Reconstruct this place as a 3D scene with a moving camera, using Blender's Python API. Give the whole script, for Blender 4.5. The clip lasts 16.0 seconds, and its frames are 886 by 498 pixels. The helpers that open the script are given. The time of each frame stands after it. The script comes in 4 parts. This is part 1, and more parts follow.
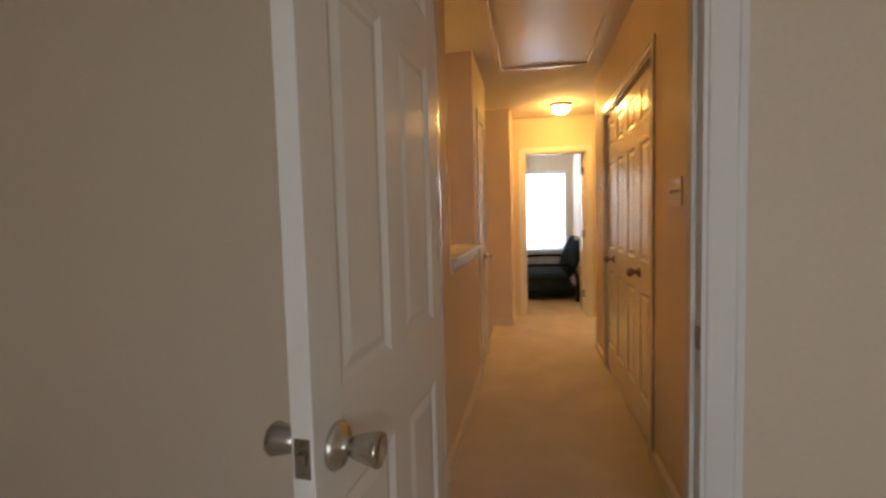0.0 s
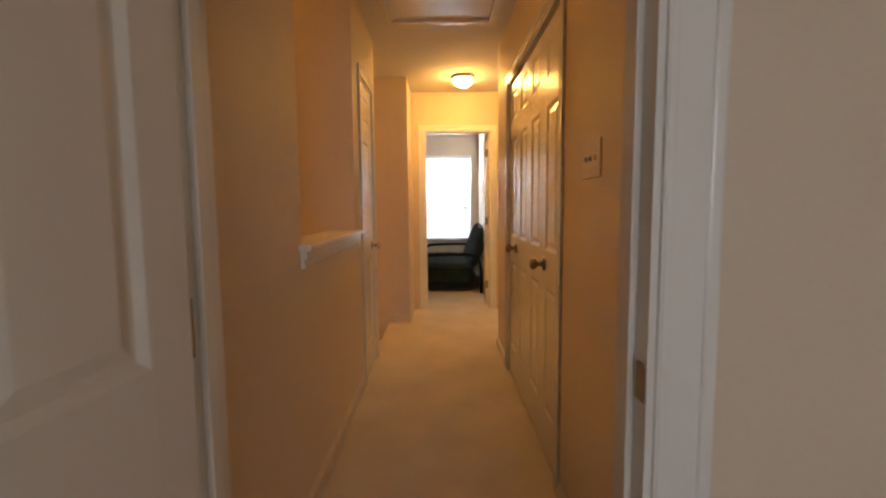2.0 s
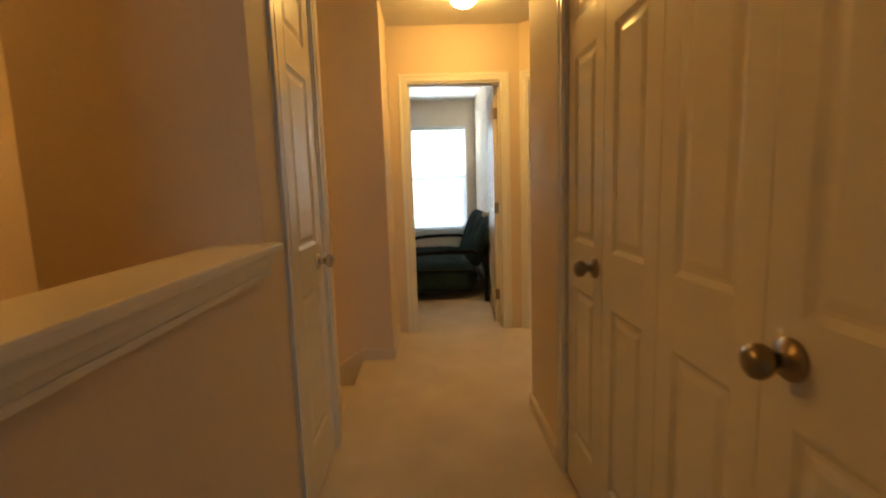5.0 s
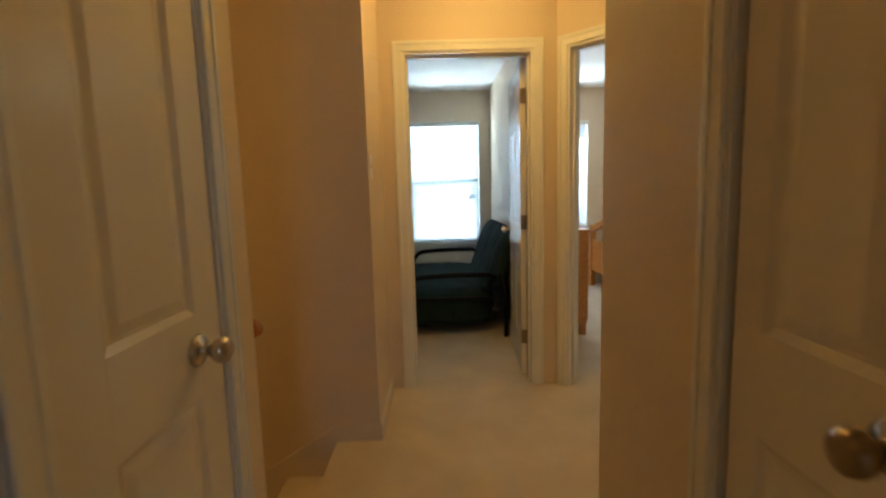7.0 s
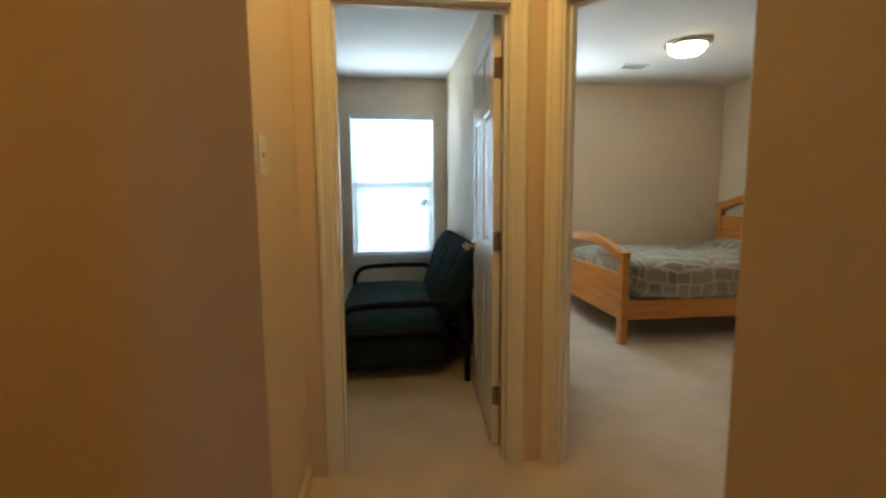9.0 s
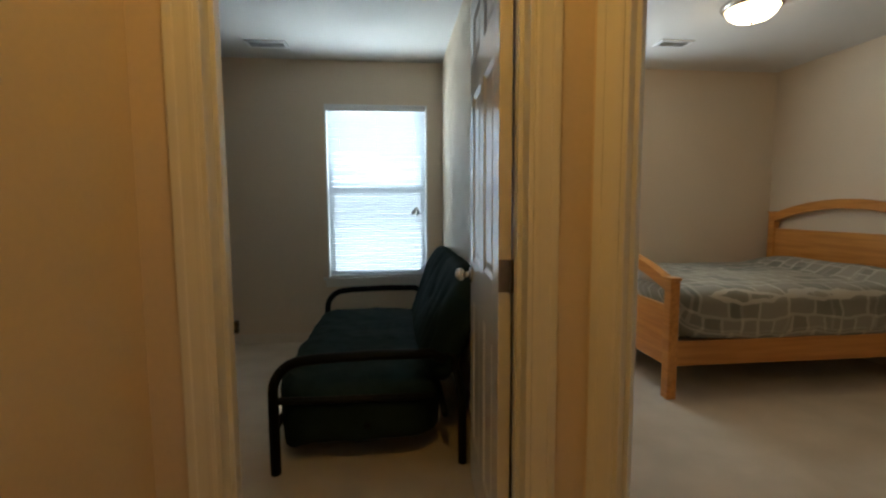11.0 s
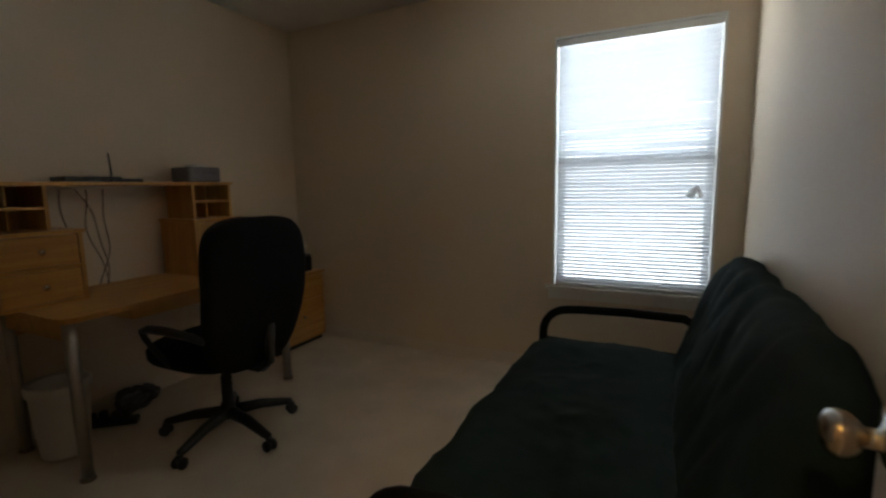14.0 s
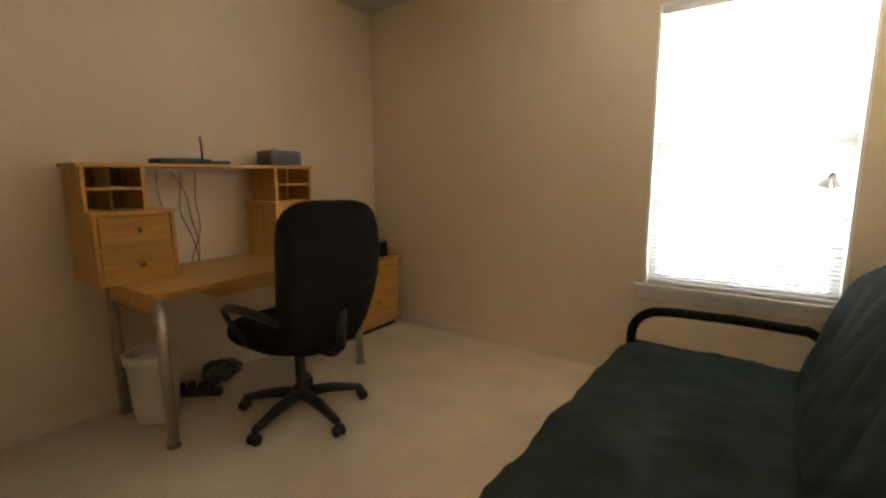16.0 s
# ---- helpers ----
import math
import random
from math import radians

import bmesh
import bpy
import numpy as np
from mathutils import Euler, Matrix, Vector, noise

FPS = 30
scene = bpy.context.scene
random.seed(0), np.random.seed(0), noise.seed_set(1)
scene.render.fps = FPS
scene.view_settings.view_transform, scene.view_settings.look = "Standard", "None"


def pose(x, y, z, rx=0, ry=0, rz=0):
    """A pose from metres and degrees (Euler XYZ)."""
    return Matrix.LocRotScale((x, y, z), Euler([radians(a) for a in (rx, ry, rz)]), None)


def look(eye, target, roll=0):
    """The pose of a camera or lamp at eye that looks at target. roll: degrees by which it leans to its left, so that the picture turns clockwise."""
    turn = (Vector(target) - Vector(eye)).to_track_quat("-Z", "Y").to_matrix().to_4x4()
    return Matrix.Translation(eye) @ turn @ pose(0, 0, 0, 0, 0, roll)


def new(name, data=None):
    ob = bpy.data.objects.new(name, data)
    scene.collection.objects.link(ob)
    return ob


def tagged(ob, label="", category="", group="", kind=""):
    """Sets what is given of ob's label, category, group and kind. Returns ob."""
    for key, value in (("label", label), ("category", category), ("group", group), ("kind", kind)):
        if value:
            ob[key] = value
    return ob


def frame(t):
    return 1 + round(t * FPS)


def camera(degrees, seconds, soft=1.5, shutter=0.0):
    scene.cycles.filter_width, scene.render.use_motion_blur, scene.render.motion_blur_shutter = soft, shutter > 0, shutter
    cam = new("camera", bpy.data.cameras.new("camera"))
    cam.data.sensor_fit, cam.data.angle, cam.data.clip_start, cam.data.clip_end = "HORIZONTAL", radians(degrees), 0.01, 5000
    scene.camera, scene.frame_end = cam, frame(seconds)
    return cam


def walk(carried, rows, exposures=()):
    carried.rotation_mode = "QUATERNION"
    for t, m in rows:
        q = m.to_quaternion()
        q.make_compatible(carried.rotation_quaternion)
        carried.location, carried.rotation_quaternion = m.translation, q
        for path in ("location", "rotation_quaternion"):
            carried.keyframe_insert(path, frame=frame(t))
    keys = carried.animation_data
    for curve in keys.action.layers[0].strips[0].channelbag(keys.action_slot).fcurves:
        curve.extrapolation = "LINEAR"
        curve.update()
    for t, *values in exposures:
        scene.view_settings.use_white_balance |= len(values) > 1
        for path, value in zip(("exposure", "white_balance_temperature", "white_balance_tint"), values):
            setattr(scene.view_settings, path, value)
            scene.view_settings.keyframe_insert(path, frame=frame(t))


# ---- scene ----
cam = camera(87.7, 16.0, soft=2.3, shutter=0.5)
PATH = [
    (0, (0.096, -5.864, 1.242), (-0.281, -3.904, 1.112), -1.5),
    (0.5, (0.047, -5.805, 1.216), (-0.057, -3.812, 1.083), -0.7),
    (1, (0.061, -5.715, 1.198), (0.069, -3.72, 1.052), -0.2),
    (1.5, (0.163, -5.473, 1.216), (0.17, -3.481, 1.04), -0.3),
    (2, (0.215, -5.264, 1.188), (0.217, -3.273, 1.003), -0.5),
    (2.5, (0.166, -5.032, 1.2), (0.226, -3.043, 0.992), -1.2),
    (3, (0.199, -4.765, 1.191), (0.255, -2.778, 0.968), -1.4),
    (3.5, (0.245, -4.512, 1.191), (0.261, -2.527, 0.947), -0.6),
    (4, (0.188, -4.256, 1.18), (0.232, -2.273, 0.922), -0.7),
    (6.5, (0.146, -3.047, 1.204), (0.189, -1.064, 0.949), -2.7),
    (7, (0.19, -2.784, 1.213), (0.21, -0.799, 0.971), -1.6),
    (7.5, (0.171, -2.545, 1.233), (0.241, -0.561, 0.987), -0.7),
    (8, (0.141, -2.377, 1.217), (0.291, -0.397, 0.984), 0.5),
    (8.5, (0.229, -2.148, 1.237), (0.396, -0.17, 0.999), 0.1),
    (9, (0.239, -1.951, 1.224), (0.471, 0.023, 0.996), -0.4),
    (9.2, (0.218, -1.843, 1.221), (0.497, 0.124, 0.995), -0.8),
    (11.3, (0.452, -0.958, 1.203), (0.641, 1.025, 1.019), -0.5),
    (11.5, (0.455, -0.868, 1.22), (0.622, 1.115, 1.026), -0.7),
    (12, (0.531, -0.641, 1.219), (0.523, 1.351, 1.031), -0.4),
    (12.5, (0.573, -0.447, 1.223), (0.339, 1.529, 1.02), -0.2),
    (13, (0.537, -0.204, 1.197), (0.119, 1.74, 0.988), -0.8),
    (13.5, (0.514, -0.035, 1.208), (-0.118, 1.847, 0.969), -1.0),
    (14, (0.519, 0.153, 1.212), (-0.362, 1.929, 0.944), -1.0),
    (14.5, (0.524, 0.245, 1.223), (-0.537, 1.915, 0.924), -1.1),
    (15, (0.485, 0.278, 1.208), (-0.662, 1.888, 0.899), -1.1),
    (15.5, (0.441, 0.273, 1.209), (-0.721, 1.868, 0.887), -0.7),
    (16, (0.448, 0.273, 1.2), (-0.712, 1.871, 0.883), -0.4),
]
EXPOSURES = [(0, 1.3, 6400, 14), (1, 1.2, 6500, 15), (2, 1.2, 6600, 18), (3.2, 1.12, 6650, 17), (4.2, 0.95, 6600, 10), (6.5, 0.48, 5550, 1), (8, 0.36, 5500, -3), (9, 0.3, 5600, -1), (11.5, -0.42, 5900, 3), (12.5, -0.58, 5850, 6), (13.2, -0.55, 6050, 8), (14, -0.4, 6600, 10), (15, 0.6, 7700, 13), (16, 1.2, 8350, 14)]
walk(cam, [(t, look(eye, target, roll)) for t, eye, target, roll in PATH], EXPOSURES)

# ---- exposure, world, sun, large lights ----
world = bpy.data.worlds.new("sky")
scene.world = world
world.use_nodes = True
wn = world.node_tree.nodes
sky = wn.new("ShaderNodeTexSky")
sky.sky_type, sky.sun_disc = "NISHITA", False
sky.sun_elevation, sky.sun_rotation = radians(50), radians(100)
world.node_tree.links.new(sky.outputs[0], wn["Background"].inputs[0])
wn["Background"].inputs[1].default_value = 0.12

sun = new("sun", bpy.data.lights.new("sun", "SUN"))
sun.data.energy, sun.data.angle, sun.data.color = 1.0, radians(12), (1.0, 0.96, 0.9)
sun.matrix_world = look((6, -1, 7), (0, 0, 0))


def window_light(x, y, z, w, h, watts, target, colour=(0.84, 0.93, 1.0)):
    """Sky light in a window's opening."""
    lamp = new("window_light", bpy.data.lights.new("window_light", "AREA"))
    lamp.data.shape, lamp.data.size, lamp.data.size_y = "RECTANGLE", w, h
    lamp.data.energy, lamp.data.color = watts, colour
    lamp.matrix_world = look((x, y, z), target)
    return lamp


window_light(0.295, 3.80, 1.20, 1.7, 2.6, 220, (0.295, 0.80, 3.1), (0.88, 0.95, 1.0))
window_light(1.67, 3.23, 1.40, 0.84, 1.28, 75, (1.67, 0, 0.3), (0.93, 0.97, 1.0))
window_light(0.7, -8.34, 1.45, 1.4, 1.4, 5.5, (0.7, 0, 1.45), (0.97, 0.97, 1.0))

# ---- materials ----


def material(name, colour, rough=0.6, metal=0.0, vary=0.06, scale=6.0, fine=60.0, bump=0.05, fine_bump=0.05,
             bump_scale=None, emit=0.0, second=None, transmit=0.0, coat=0.0, rand=0.0):
    """A surface with variation at two scales and fine relief."""
    m = bpy.data.materials.new(name)
    m.use_nodes = True
    n, l = m.node_tree.nodes, m.node_tree.links
    b = n["Principled BSDF"]
    co = n.new("ShaderNodeTexCoord")
    big, small = n.new("ShaderNodeTexNoise"), n.new("ShaderNodeTexNoise")
    big.inputs["Scale"].default_value, small.inputs["Scale"].default_value = scale, fine
    big.inputs["Detail"].default_value, small.inputs["Detail"].default_value = 4, 6
    for t in (big, small):
        l.new(co.outputs["Object"], t.inputs["Vector"])
    mixn = n.new("ShaderNodeMix")
    mixn.data_type = "FLOAT"
    mixn.inputs[0].default_value = 0.5
    l.new(big.outputs["Fac"], mixn.inputs[2])
    l.new(small.outputs["Fac"], mixn.inputs[3])
    ramp = n.new("ShaderNodeValToRGB")
    ramp.color_ramp.elements[0].position, ramp.color_ramp.elements[1].position = 0.32, 0.68
    c = Vector(colour)
    low = c * (1 - vary) if second is None else Vector(second)
    ramp.color_ramp.elements[0].color = (*low, 1)
    ramp.color_ramp.elements[1].color = (*(c * (1 + vary if second is None else 1)), 1)
    l.new(mixn.outputs[0], ramp.inputs[0])
    last = ramp.outputs[0]
    if rand:
        info, hsv = n.new("ShaderNodeObjectInfo"), n.new("ShaderNodeHueSaturation")
        span = n.new("ShaderNodeMapRange")
        span.inputs[3].default_value, span.inputs[4].default_value = 1 - rand, 1 + rand
        l.new(info.outputs["Random"], span.inputs[0])
        l.new(span.outputs[0], hsv.inputs["Value"])
        l.new(last, hsv.inputs["Color"])
        last = hsv.outputs[0]
    l.new(last, b.inputs["Base Color"])
    b.inputs["Metallic"].default_value = metal
    rr = n.new("ShaderNodeMapRange")
    rr.inputs[3].default_value, rr.inputs[4].default_value = max(0.02, rough - 0.15 * rough), min(1, rough + 0.1 * rough)
    l.new(big.outputs["Fac"], rr.inputs[0])
    l.new(rr.outputs[0], b.inputs["Roughness"])
    b.inputs["Coat Weight"].default_value = coat
    b.inputs["Transmission Weight"].default_value = transmit
    if emit:
        l.new(ramp.outputs[0], b.inputs["Emission Color"])
        b.inputs["Emission Strength"].default_value = emit
    if bump or fine_bump:
        b1, b2 = n.new("ShaderNodeBump"), n.new("ShaderNodeBump")
        b1.inputs["Strength"].default_value, b2.inputs["Strength"].default_value = bump, fine_bump
        b1.inputs["Distance"].default_value, b2.inputs["Distance"].default_value = 0.01, 0.003
        l.new(big.outputs["Fac"], b1.inputs["Height"])
        l.new(small.outputs["Fac"], b2.inputs["Height"])
        l.new(b1.outputs[0], b2.inputs["Normal"])
        l.new(b2.outputs[0], b.inputs["Normal"])
    return m


def wood(name, colour, dark, axis=1, rough=0.4):
    """Straight-grained timber veneer, the grain along one axis."""
    m = material(name, colour, rough, vary=0.1, bump=0.02, fine_bump=0.02)
    n, l = m.node_tree.nodes, m.node_tree.links
    b = n["Principled BSDF"]
    co, mp, wave = n.new("ShaderNodeTexCoord"), n.new("ShaderNodeMapping"), n.new("ShaderNodeTexNoise")
    s = [38.0, 38.0, 38.0]
    s[axis] = 2.2
    mp.inputs["Scale"].default_value = s
    wave.inputs["Scale"].default_value, wave.inputs["Detail"].default_value = 1.0, 5
    l.new(co.outputs["Object"], mp.inputs[0])
    l.new(mp.outputs[0], wave.inputs["Vector"])
    ramp = n.new("ShaderNodeValToRGB")
    ramp.color_ramp.elements[0].position, ramp.color_ramp.elements[1].position = 0.35, 0.62
    ramp.color_ramp.elements[0].color, ramp.color_ramp.elements[1].color = (*dark, 1), (*colour, 1)
    l.new(wave.outputs["Fac"], ramp.inputs[0])
    l.new(ramp.outputs[0], b.inputs["Base Color"])
    return m


WALL = material("wall_paint", (0.71, 0.59, 0.44), 0.62, vary=0.035, scale=1.3, fine=70, bump=0.05, fine_bump=0.16)
CEIL = material("ceiling_texture", (0.72, 0.70, 0.66), 0.9, vary=0.03, scale=3, fine=110, bump=0.1, fine_bump=0.5)
TRIM = material("white_gloss_paint", (0.80, 0.78, 0.72), 0.24, vary=0.015, scale=3, fine=40, bump=0.0, fine_bump=0.04)
DOOR = material("white_door_paint", (0.78, 0.74, 0.66), 0.26, vary=0.012, scale=2.5, fine=60, bump=0.0, fine_bump=0.06)
CARPET = material("beige_carpet", (0.72, 0.62, 0.49), 0.97, scale=3.2, fine=260, bump=0.5, fine_bump=1.0,
                  second=(0.53, 0.45, 0.335))
NICKEL = material("satin_nickel", (0.55, 0.52, 0.47), 0.27, 1.0, vary=0.06, scale=20, bump=0, fine_bump=0.02)
BRONZE = material("antique_bronze", (0.30, 0.24, 0.17), 0.3, 1.0, vary=0.12, scale=30, bump=0, fine_bump=0.03)
STEEL = material("brushed_steel_leg", (0.40, 0.36, 0.31), 0.38, 1.0, vary=0.06, scale=15, bump=0, fine_bump=0.03)
GLOW = material("lit_glass", (1.0, 0.54, 0.13), 0.3, emit=66, bump=0, fine_bump=0, vary=0.02)
GLOWC = material("lit_glass_white", (1.0, 0.72, 0.42), 0.3, emit=16, bump=0, fine_bump=0, vary=0.02)
GLOWS = material("unseen_lamp_glass", (1.0, 0.50, 0.11), 0.3, emit=7, bump=0, fine_bump=0, vary=0.02)
BIRCH = wood("birch_veneer", (0.62, 0.33, 0.09), (0.52, 0.25, 0.06), 1)
BIRCHZ = wood("birch_veneer_upright", (0.62, 0.33, 0.09), (0.52, 0.25, 0.06), 2)
# Birch with the recess shade put into a darker colour, for hutch backs.
SHADEWOOD = wood("shaded_birch_backing", (0.36, 0.21, 0.09), (0.28, 0.15, 0.06), 2)
MAPLE = wood("honey_maple", (0.63, 0.28, 0.058), (0.50, 0.20, 0.038), 1, 0.32)
MAPLEX = wood("honey_maple_rail", (0.63, 0.28, 0.058), (0.50, 0.20, 0.038), 0, 0.32)
FUTON = material("dark_green_cover", (0.016, 0.029, 0.027), 0.9, vary=0.28, scale=9, fine=240, bump=0.6, fine_bump=0.5)
TUBE = material("black_metal_tube", (0.010, 0.010, 0.010), 0.6, 0.0, vary=0.1, bump=0, fine_bump=0.03)
FABRIC = material("black_chair_fabric", (0.012, 0.012, 0.014), 0.88, vary=0.25, scale=14, fine=300, bump=0.1, fine_bump=0.5)
for dull in (FUTON, FABRIC, CARPET, TUBE):
    dull.node_tree.nodes["Principled BSDF"].inputs["Specular IOR Level"].default_value = 0.12
PLASTIC = material("black_plastic", (0.014, 0.014, 0.015), 0.42, vary=0.1, bump=0, fine_bump=0.1)
BASE = material("cream_base_paint", (0.70, 0.62, 0.51), 0.35, vary=0.04, scale=4, fine=40, bump=0.03, fine_bump=0.05)
SLAT = material("white_blind_slat", (0.74, 0.77, 0.80), 0.45, vary=0.02, bump=0, fine_bump=0.02)
TASSEL = material("grey_white_plastic", (0.62, 0.62, 0.62), 0.5, vary=0.02, bump=0, fine_bump=0.02)
VINYL = material("white_vinyl", (0.80, 0.80, 0.79), 0.4, vary=0.03, bump=0, fine_bump=0.03)
PLATE = material("ivory_plastic_plate", (0.69, 0.58, 0.44), 0.35, vary=0.02, bump=0, fine_bump=0.01)
BINM = material("white_plastic_bin", (0.66, 0.62, 0.55), 0.45, vary=0.04, bump=0, fine_bump=0.03)
FILM = material("grey_plastic_film", (0.09, 0.09, 0.10), 0.28, vary=0.15, scale=12, bump=0.4, fine_bump=0.2)
GREYB = material("grey_woven_basket", (0.16, 0.15, 0.16), 0.85, vary=0.25, scale=60, fine=220, bump=0.2, fine_bump=0.6)
CORD = material("cable_plastic", (0.13, 0.07, 0.05), 0.5, vary=0.1, bump=0, fine_bump=0)
# Near-black: shade of gaps put into the colour; strike lip and plinth share it.
DARK = material("dark_gap", (0.03, 0.025, 0.02), 0.8, vary=0.1, bump=0, fine_bump=0)
RAILW = wood("handrail_wood", (0.42, 0.16, 0.05), (0.3, 0.1, 0.03), 0, 0.3)
LAWN = material("dry_lawn", (0.16, 0.17, 0.09), 0.95, vary=0.3, scale=0.3, fine=8, bump=0.3, fine_bump=0.5)
SIDING = material("pale_siding", (0.42, 0.44, 0.46), 0.8, vary=0.08, scale=1, bump=0.02, fine_bump=0.1)
ROOFM = material("grey_shingle", (0.17, 0.18, 0.2), 0.9, vary=0.2, scale=3, bump=0.2, fine_bump=0.5)
PILLOW = material("pillow_cloth", (0.55, 0.55, 0.58), 0.9, vary=0.1, scale=10, bump=0.2, fine_bump=0.2)


def glass_material():
    m = bpy.data.materials.new("window_glass")
    m.use_nodes = True
    b = m.node_tree.nodes["Principled BSDF"]
    b.inputs["Base Color"].default_value = (0.97, 0.99, 1.0, 1)
    b.inputs["Roughness"].default_value = 0.02
    b.inputs["Transmission Weight"].default_value = 1.0
    b.inputs["IOR"].default_value = 1.05
    return m


def screen_material():
    """Insect mesh: half see-through grey."""
    m = bpy.data.materials.new("insect_mesh")
    m.use_nodes = True
    n, l = m.node_tree.nodes, m.node_tree.links
    tr, mx = n.new("ShaderNodeBsdfTransparent"), n.new("ShaderNodeMixShader")
    b = n["Principled BSDF"]
    b.inputs["Base Color"].default_value = (0.12, 0.13, 0.14, 1)
    mx.inputs[0].default_value = 0.4
    l.new(tr.outputs[0], mx.inputs[1])
    l.new(b.outputs[0], mx.inputs[2])
    l.new(mx.outputs[0], n["Material Output"].inputs[0])
    return m


def quilt_material():
    """Patchwork of sage, grey and oat rectangles with pale seams."""
    m = material("patchwork_quilt", (0.3, 0.3, 0.25), 0.92, bump=0.3, fine_bump=0.4, scale=9, fine=160)
    n, l = m.node_tree.nodes, m.node_tree.links
    co, sep, sub, comb = n.new("ShaderNodeTexCoord"), n.new("ShaderNodeSeparateXYZ"), n.new("ShaderNodeMath"), n.new("ShaderNodeCombineXYZ")
    sub.operation = "SUBTRACT"
    l.new(co.outputs["Object"], sep.inputs[0])
    l.new(sep.outputs[1], sub.inputs[0])
    l.new(sep.outputs[2], sub.inputs[1])
    l.new(sep.outputs[0], comb.inputs[0])
    l.new(sub.outputs[0], comb.inputs[1])
    shades = (((0.13, 0.14, 0.115), (0.34, 0.31, 0.25), 0.19, 0.12, 0.37), ((0.20, 0.21, 0.175), (0.40, 0.36, 0.29), 0.31, 0.21, 0.6))
    # patches wander off the straight: shift their coordinates by a soft noise
    drift, off_, grow, add_ = n.new("ShaderNodeTexNoise"), n.new("ShaderNodeVectorMath"), n.new("ShaderNodeVectorMath"), n.new("ShaderNodeVectorMath")
    drift.inputs["Scale"].default_value, drift.inputs["Detail"].default_value = 4.0, 3
    off_.operation, grow.operation, add_.operation = "SUBTRACT", "SCALE", "ADD"
    off_.inputs[1].default_value = (0.5, 0.5, 0.5)
    grow.inputs["Scale"].default_value = 0.11
    l.new(co.outputs["Object"], drift.inputs["Vector"])
    l.new(drift.outputs["Color"], off_.inputs[0])
    l.new(off_.outputs[0], grow.inputs[0])
    l.new(comb.outputs[0], add_.inputs[0])
    l.new(grow.outputs[0], add_.inputs[1])
    made = []
    for dark, light, bw_, rh, off in shades:
        b = n.new("ShaderNodeTexBrick")
        b.offset, b.squash, b.squash_frequency = off, 0.6, 3
        b.inputs["Color1"].default_value, b.inputs["Color2"].default_value = (*dark, 1), (*light, 1)
        b.inputs["Mortar"].default_value = (0.52, 0.48, 0.40, 1)
        b.inputs["Scale"].default_value, b.inputs["Mortar Size"].default_value = 1.0, 0.010
        b.inputs["Brick Width"].default_value, b.inputs["Row Height"].default_value = bw_, rh
        l.new(add_.outputs[0], b.inputs["Vector"])
        made.append(b)
    mx = n.new("ShaderNodeMix")
    mx.data_type = "RGBA"
    mx.inputs[0].default_value = 0.42
    l.new(made[0].outputs["Color"], mx.inputs[6])
    l.new(made[1].outputs["Color"], mx.inputs[7])
    l.new(mx.outputs[2], n["Principled BSDF"].inputs["Base Color"])
    return m


def translucent(m, share, colour):
    """Lets part of the light through a thin sheet."""
    n, l = m.node_tree.nodes, m.node_tree.links
    tr, mx = n.new("ShaderNodeBsdfTranslucent"), n.new("ShaderNodeMixShader")
    tr.inputs[0].default_value = (*colour, 1)
    mx.inputs[0].default_value = share
    l.new(n["Principled BSDF"].outputs[0], mx.inputs[1])
    l.new(tr.outputs[0], mx.inputs[2])
    l.new(mx.outputs[0], n["Material Output"].inputs[0])


translucent(TASSEL, 0.55, (0.8, 0.8, 0.8))
translucent(SLAT, 0.09, (0.80, 0.88, 0.95))
GLASS, MESHM, QUILT = glass_material(), screen_material(), quilt_material()

# ---- shaping helpers ----


def box(bm, x0, x1, y0, y1, z0, z1, bevel=0.0):
    lo = [min(x0, x1), min(y0, y1), min(z0, z1)]
    hi = [max(x0, x1), max(y0, y1), max(z0, z1)]
    vs = [bm.verts.new((hi[0] if i & 1 else lo[0], hi[1] if i & 2 else lo[1], hi[2] if i & 4 else lo[2])) for i in range(8)]
    fs = [bm.faces.new([vs[i] for i in q]) for q in
          ((0, 2, 3, 1), (4, 5, 7, 6), (0, 1, 5, 4), (2, 6, 7, 3), (0, 4, 6, 2), (1, 3, 7, 5))]
    if bevel:
        es = list({e for f in fs for e in f.edges})
        bmesh.ops.bevel(bm, geom=es, offset=bevel, segments=2, affect="EDGES", profile=0.6)
    return bm


def boxes(*rows, bevel=0.0):
    bm = bmesh.new()
    for r in rows:
        box(bm, *r, bevel=bevel)
    return bm


def tube(bm, pts, r, sides=10, closed=False):
    """A round bar along points; r may be one radius or one for each point."""
    pts = [Vector(p) for p in pts]
    rs = r if isinstance(r, (list, tuple)) else [r] * len(pts)
    rings, side = [], None
    for i, p in enumerate(pts):
        d = (pts[min(i + 1, len(pts) - 1)] - pts[max(i - 1, 0)]).normalized()
        if side is None:
            side = d.orthogonal().normalized()
        side = (side - d * side.dot(d)).normalized()
        up = d.cross(side)
        rings.append([bm.verts.new(p + rs[i] * (math.cos(a) * side + math.sin(a) * up))
                      for a in [2 * math.pi * k / sides for k in range(sides)]])
    for a, b in zip(rings, rings[1:]):
        for k in range(sides):
            bm.faces.new((a[k], a[(k + 1) % sides], b[(k + 1) % sides], b[k]))
    bm.faces.new(rings[0][::-1])
    bm.faces.new(rings[-1])
    return bm


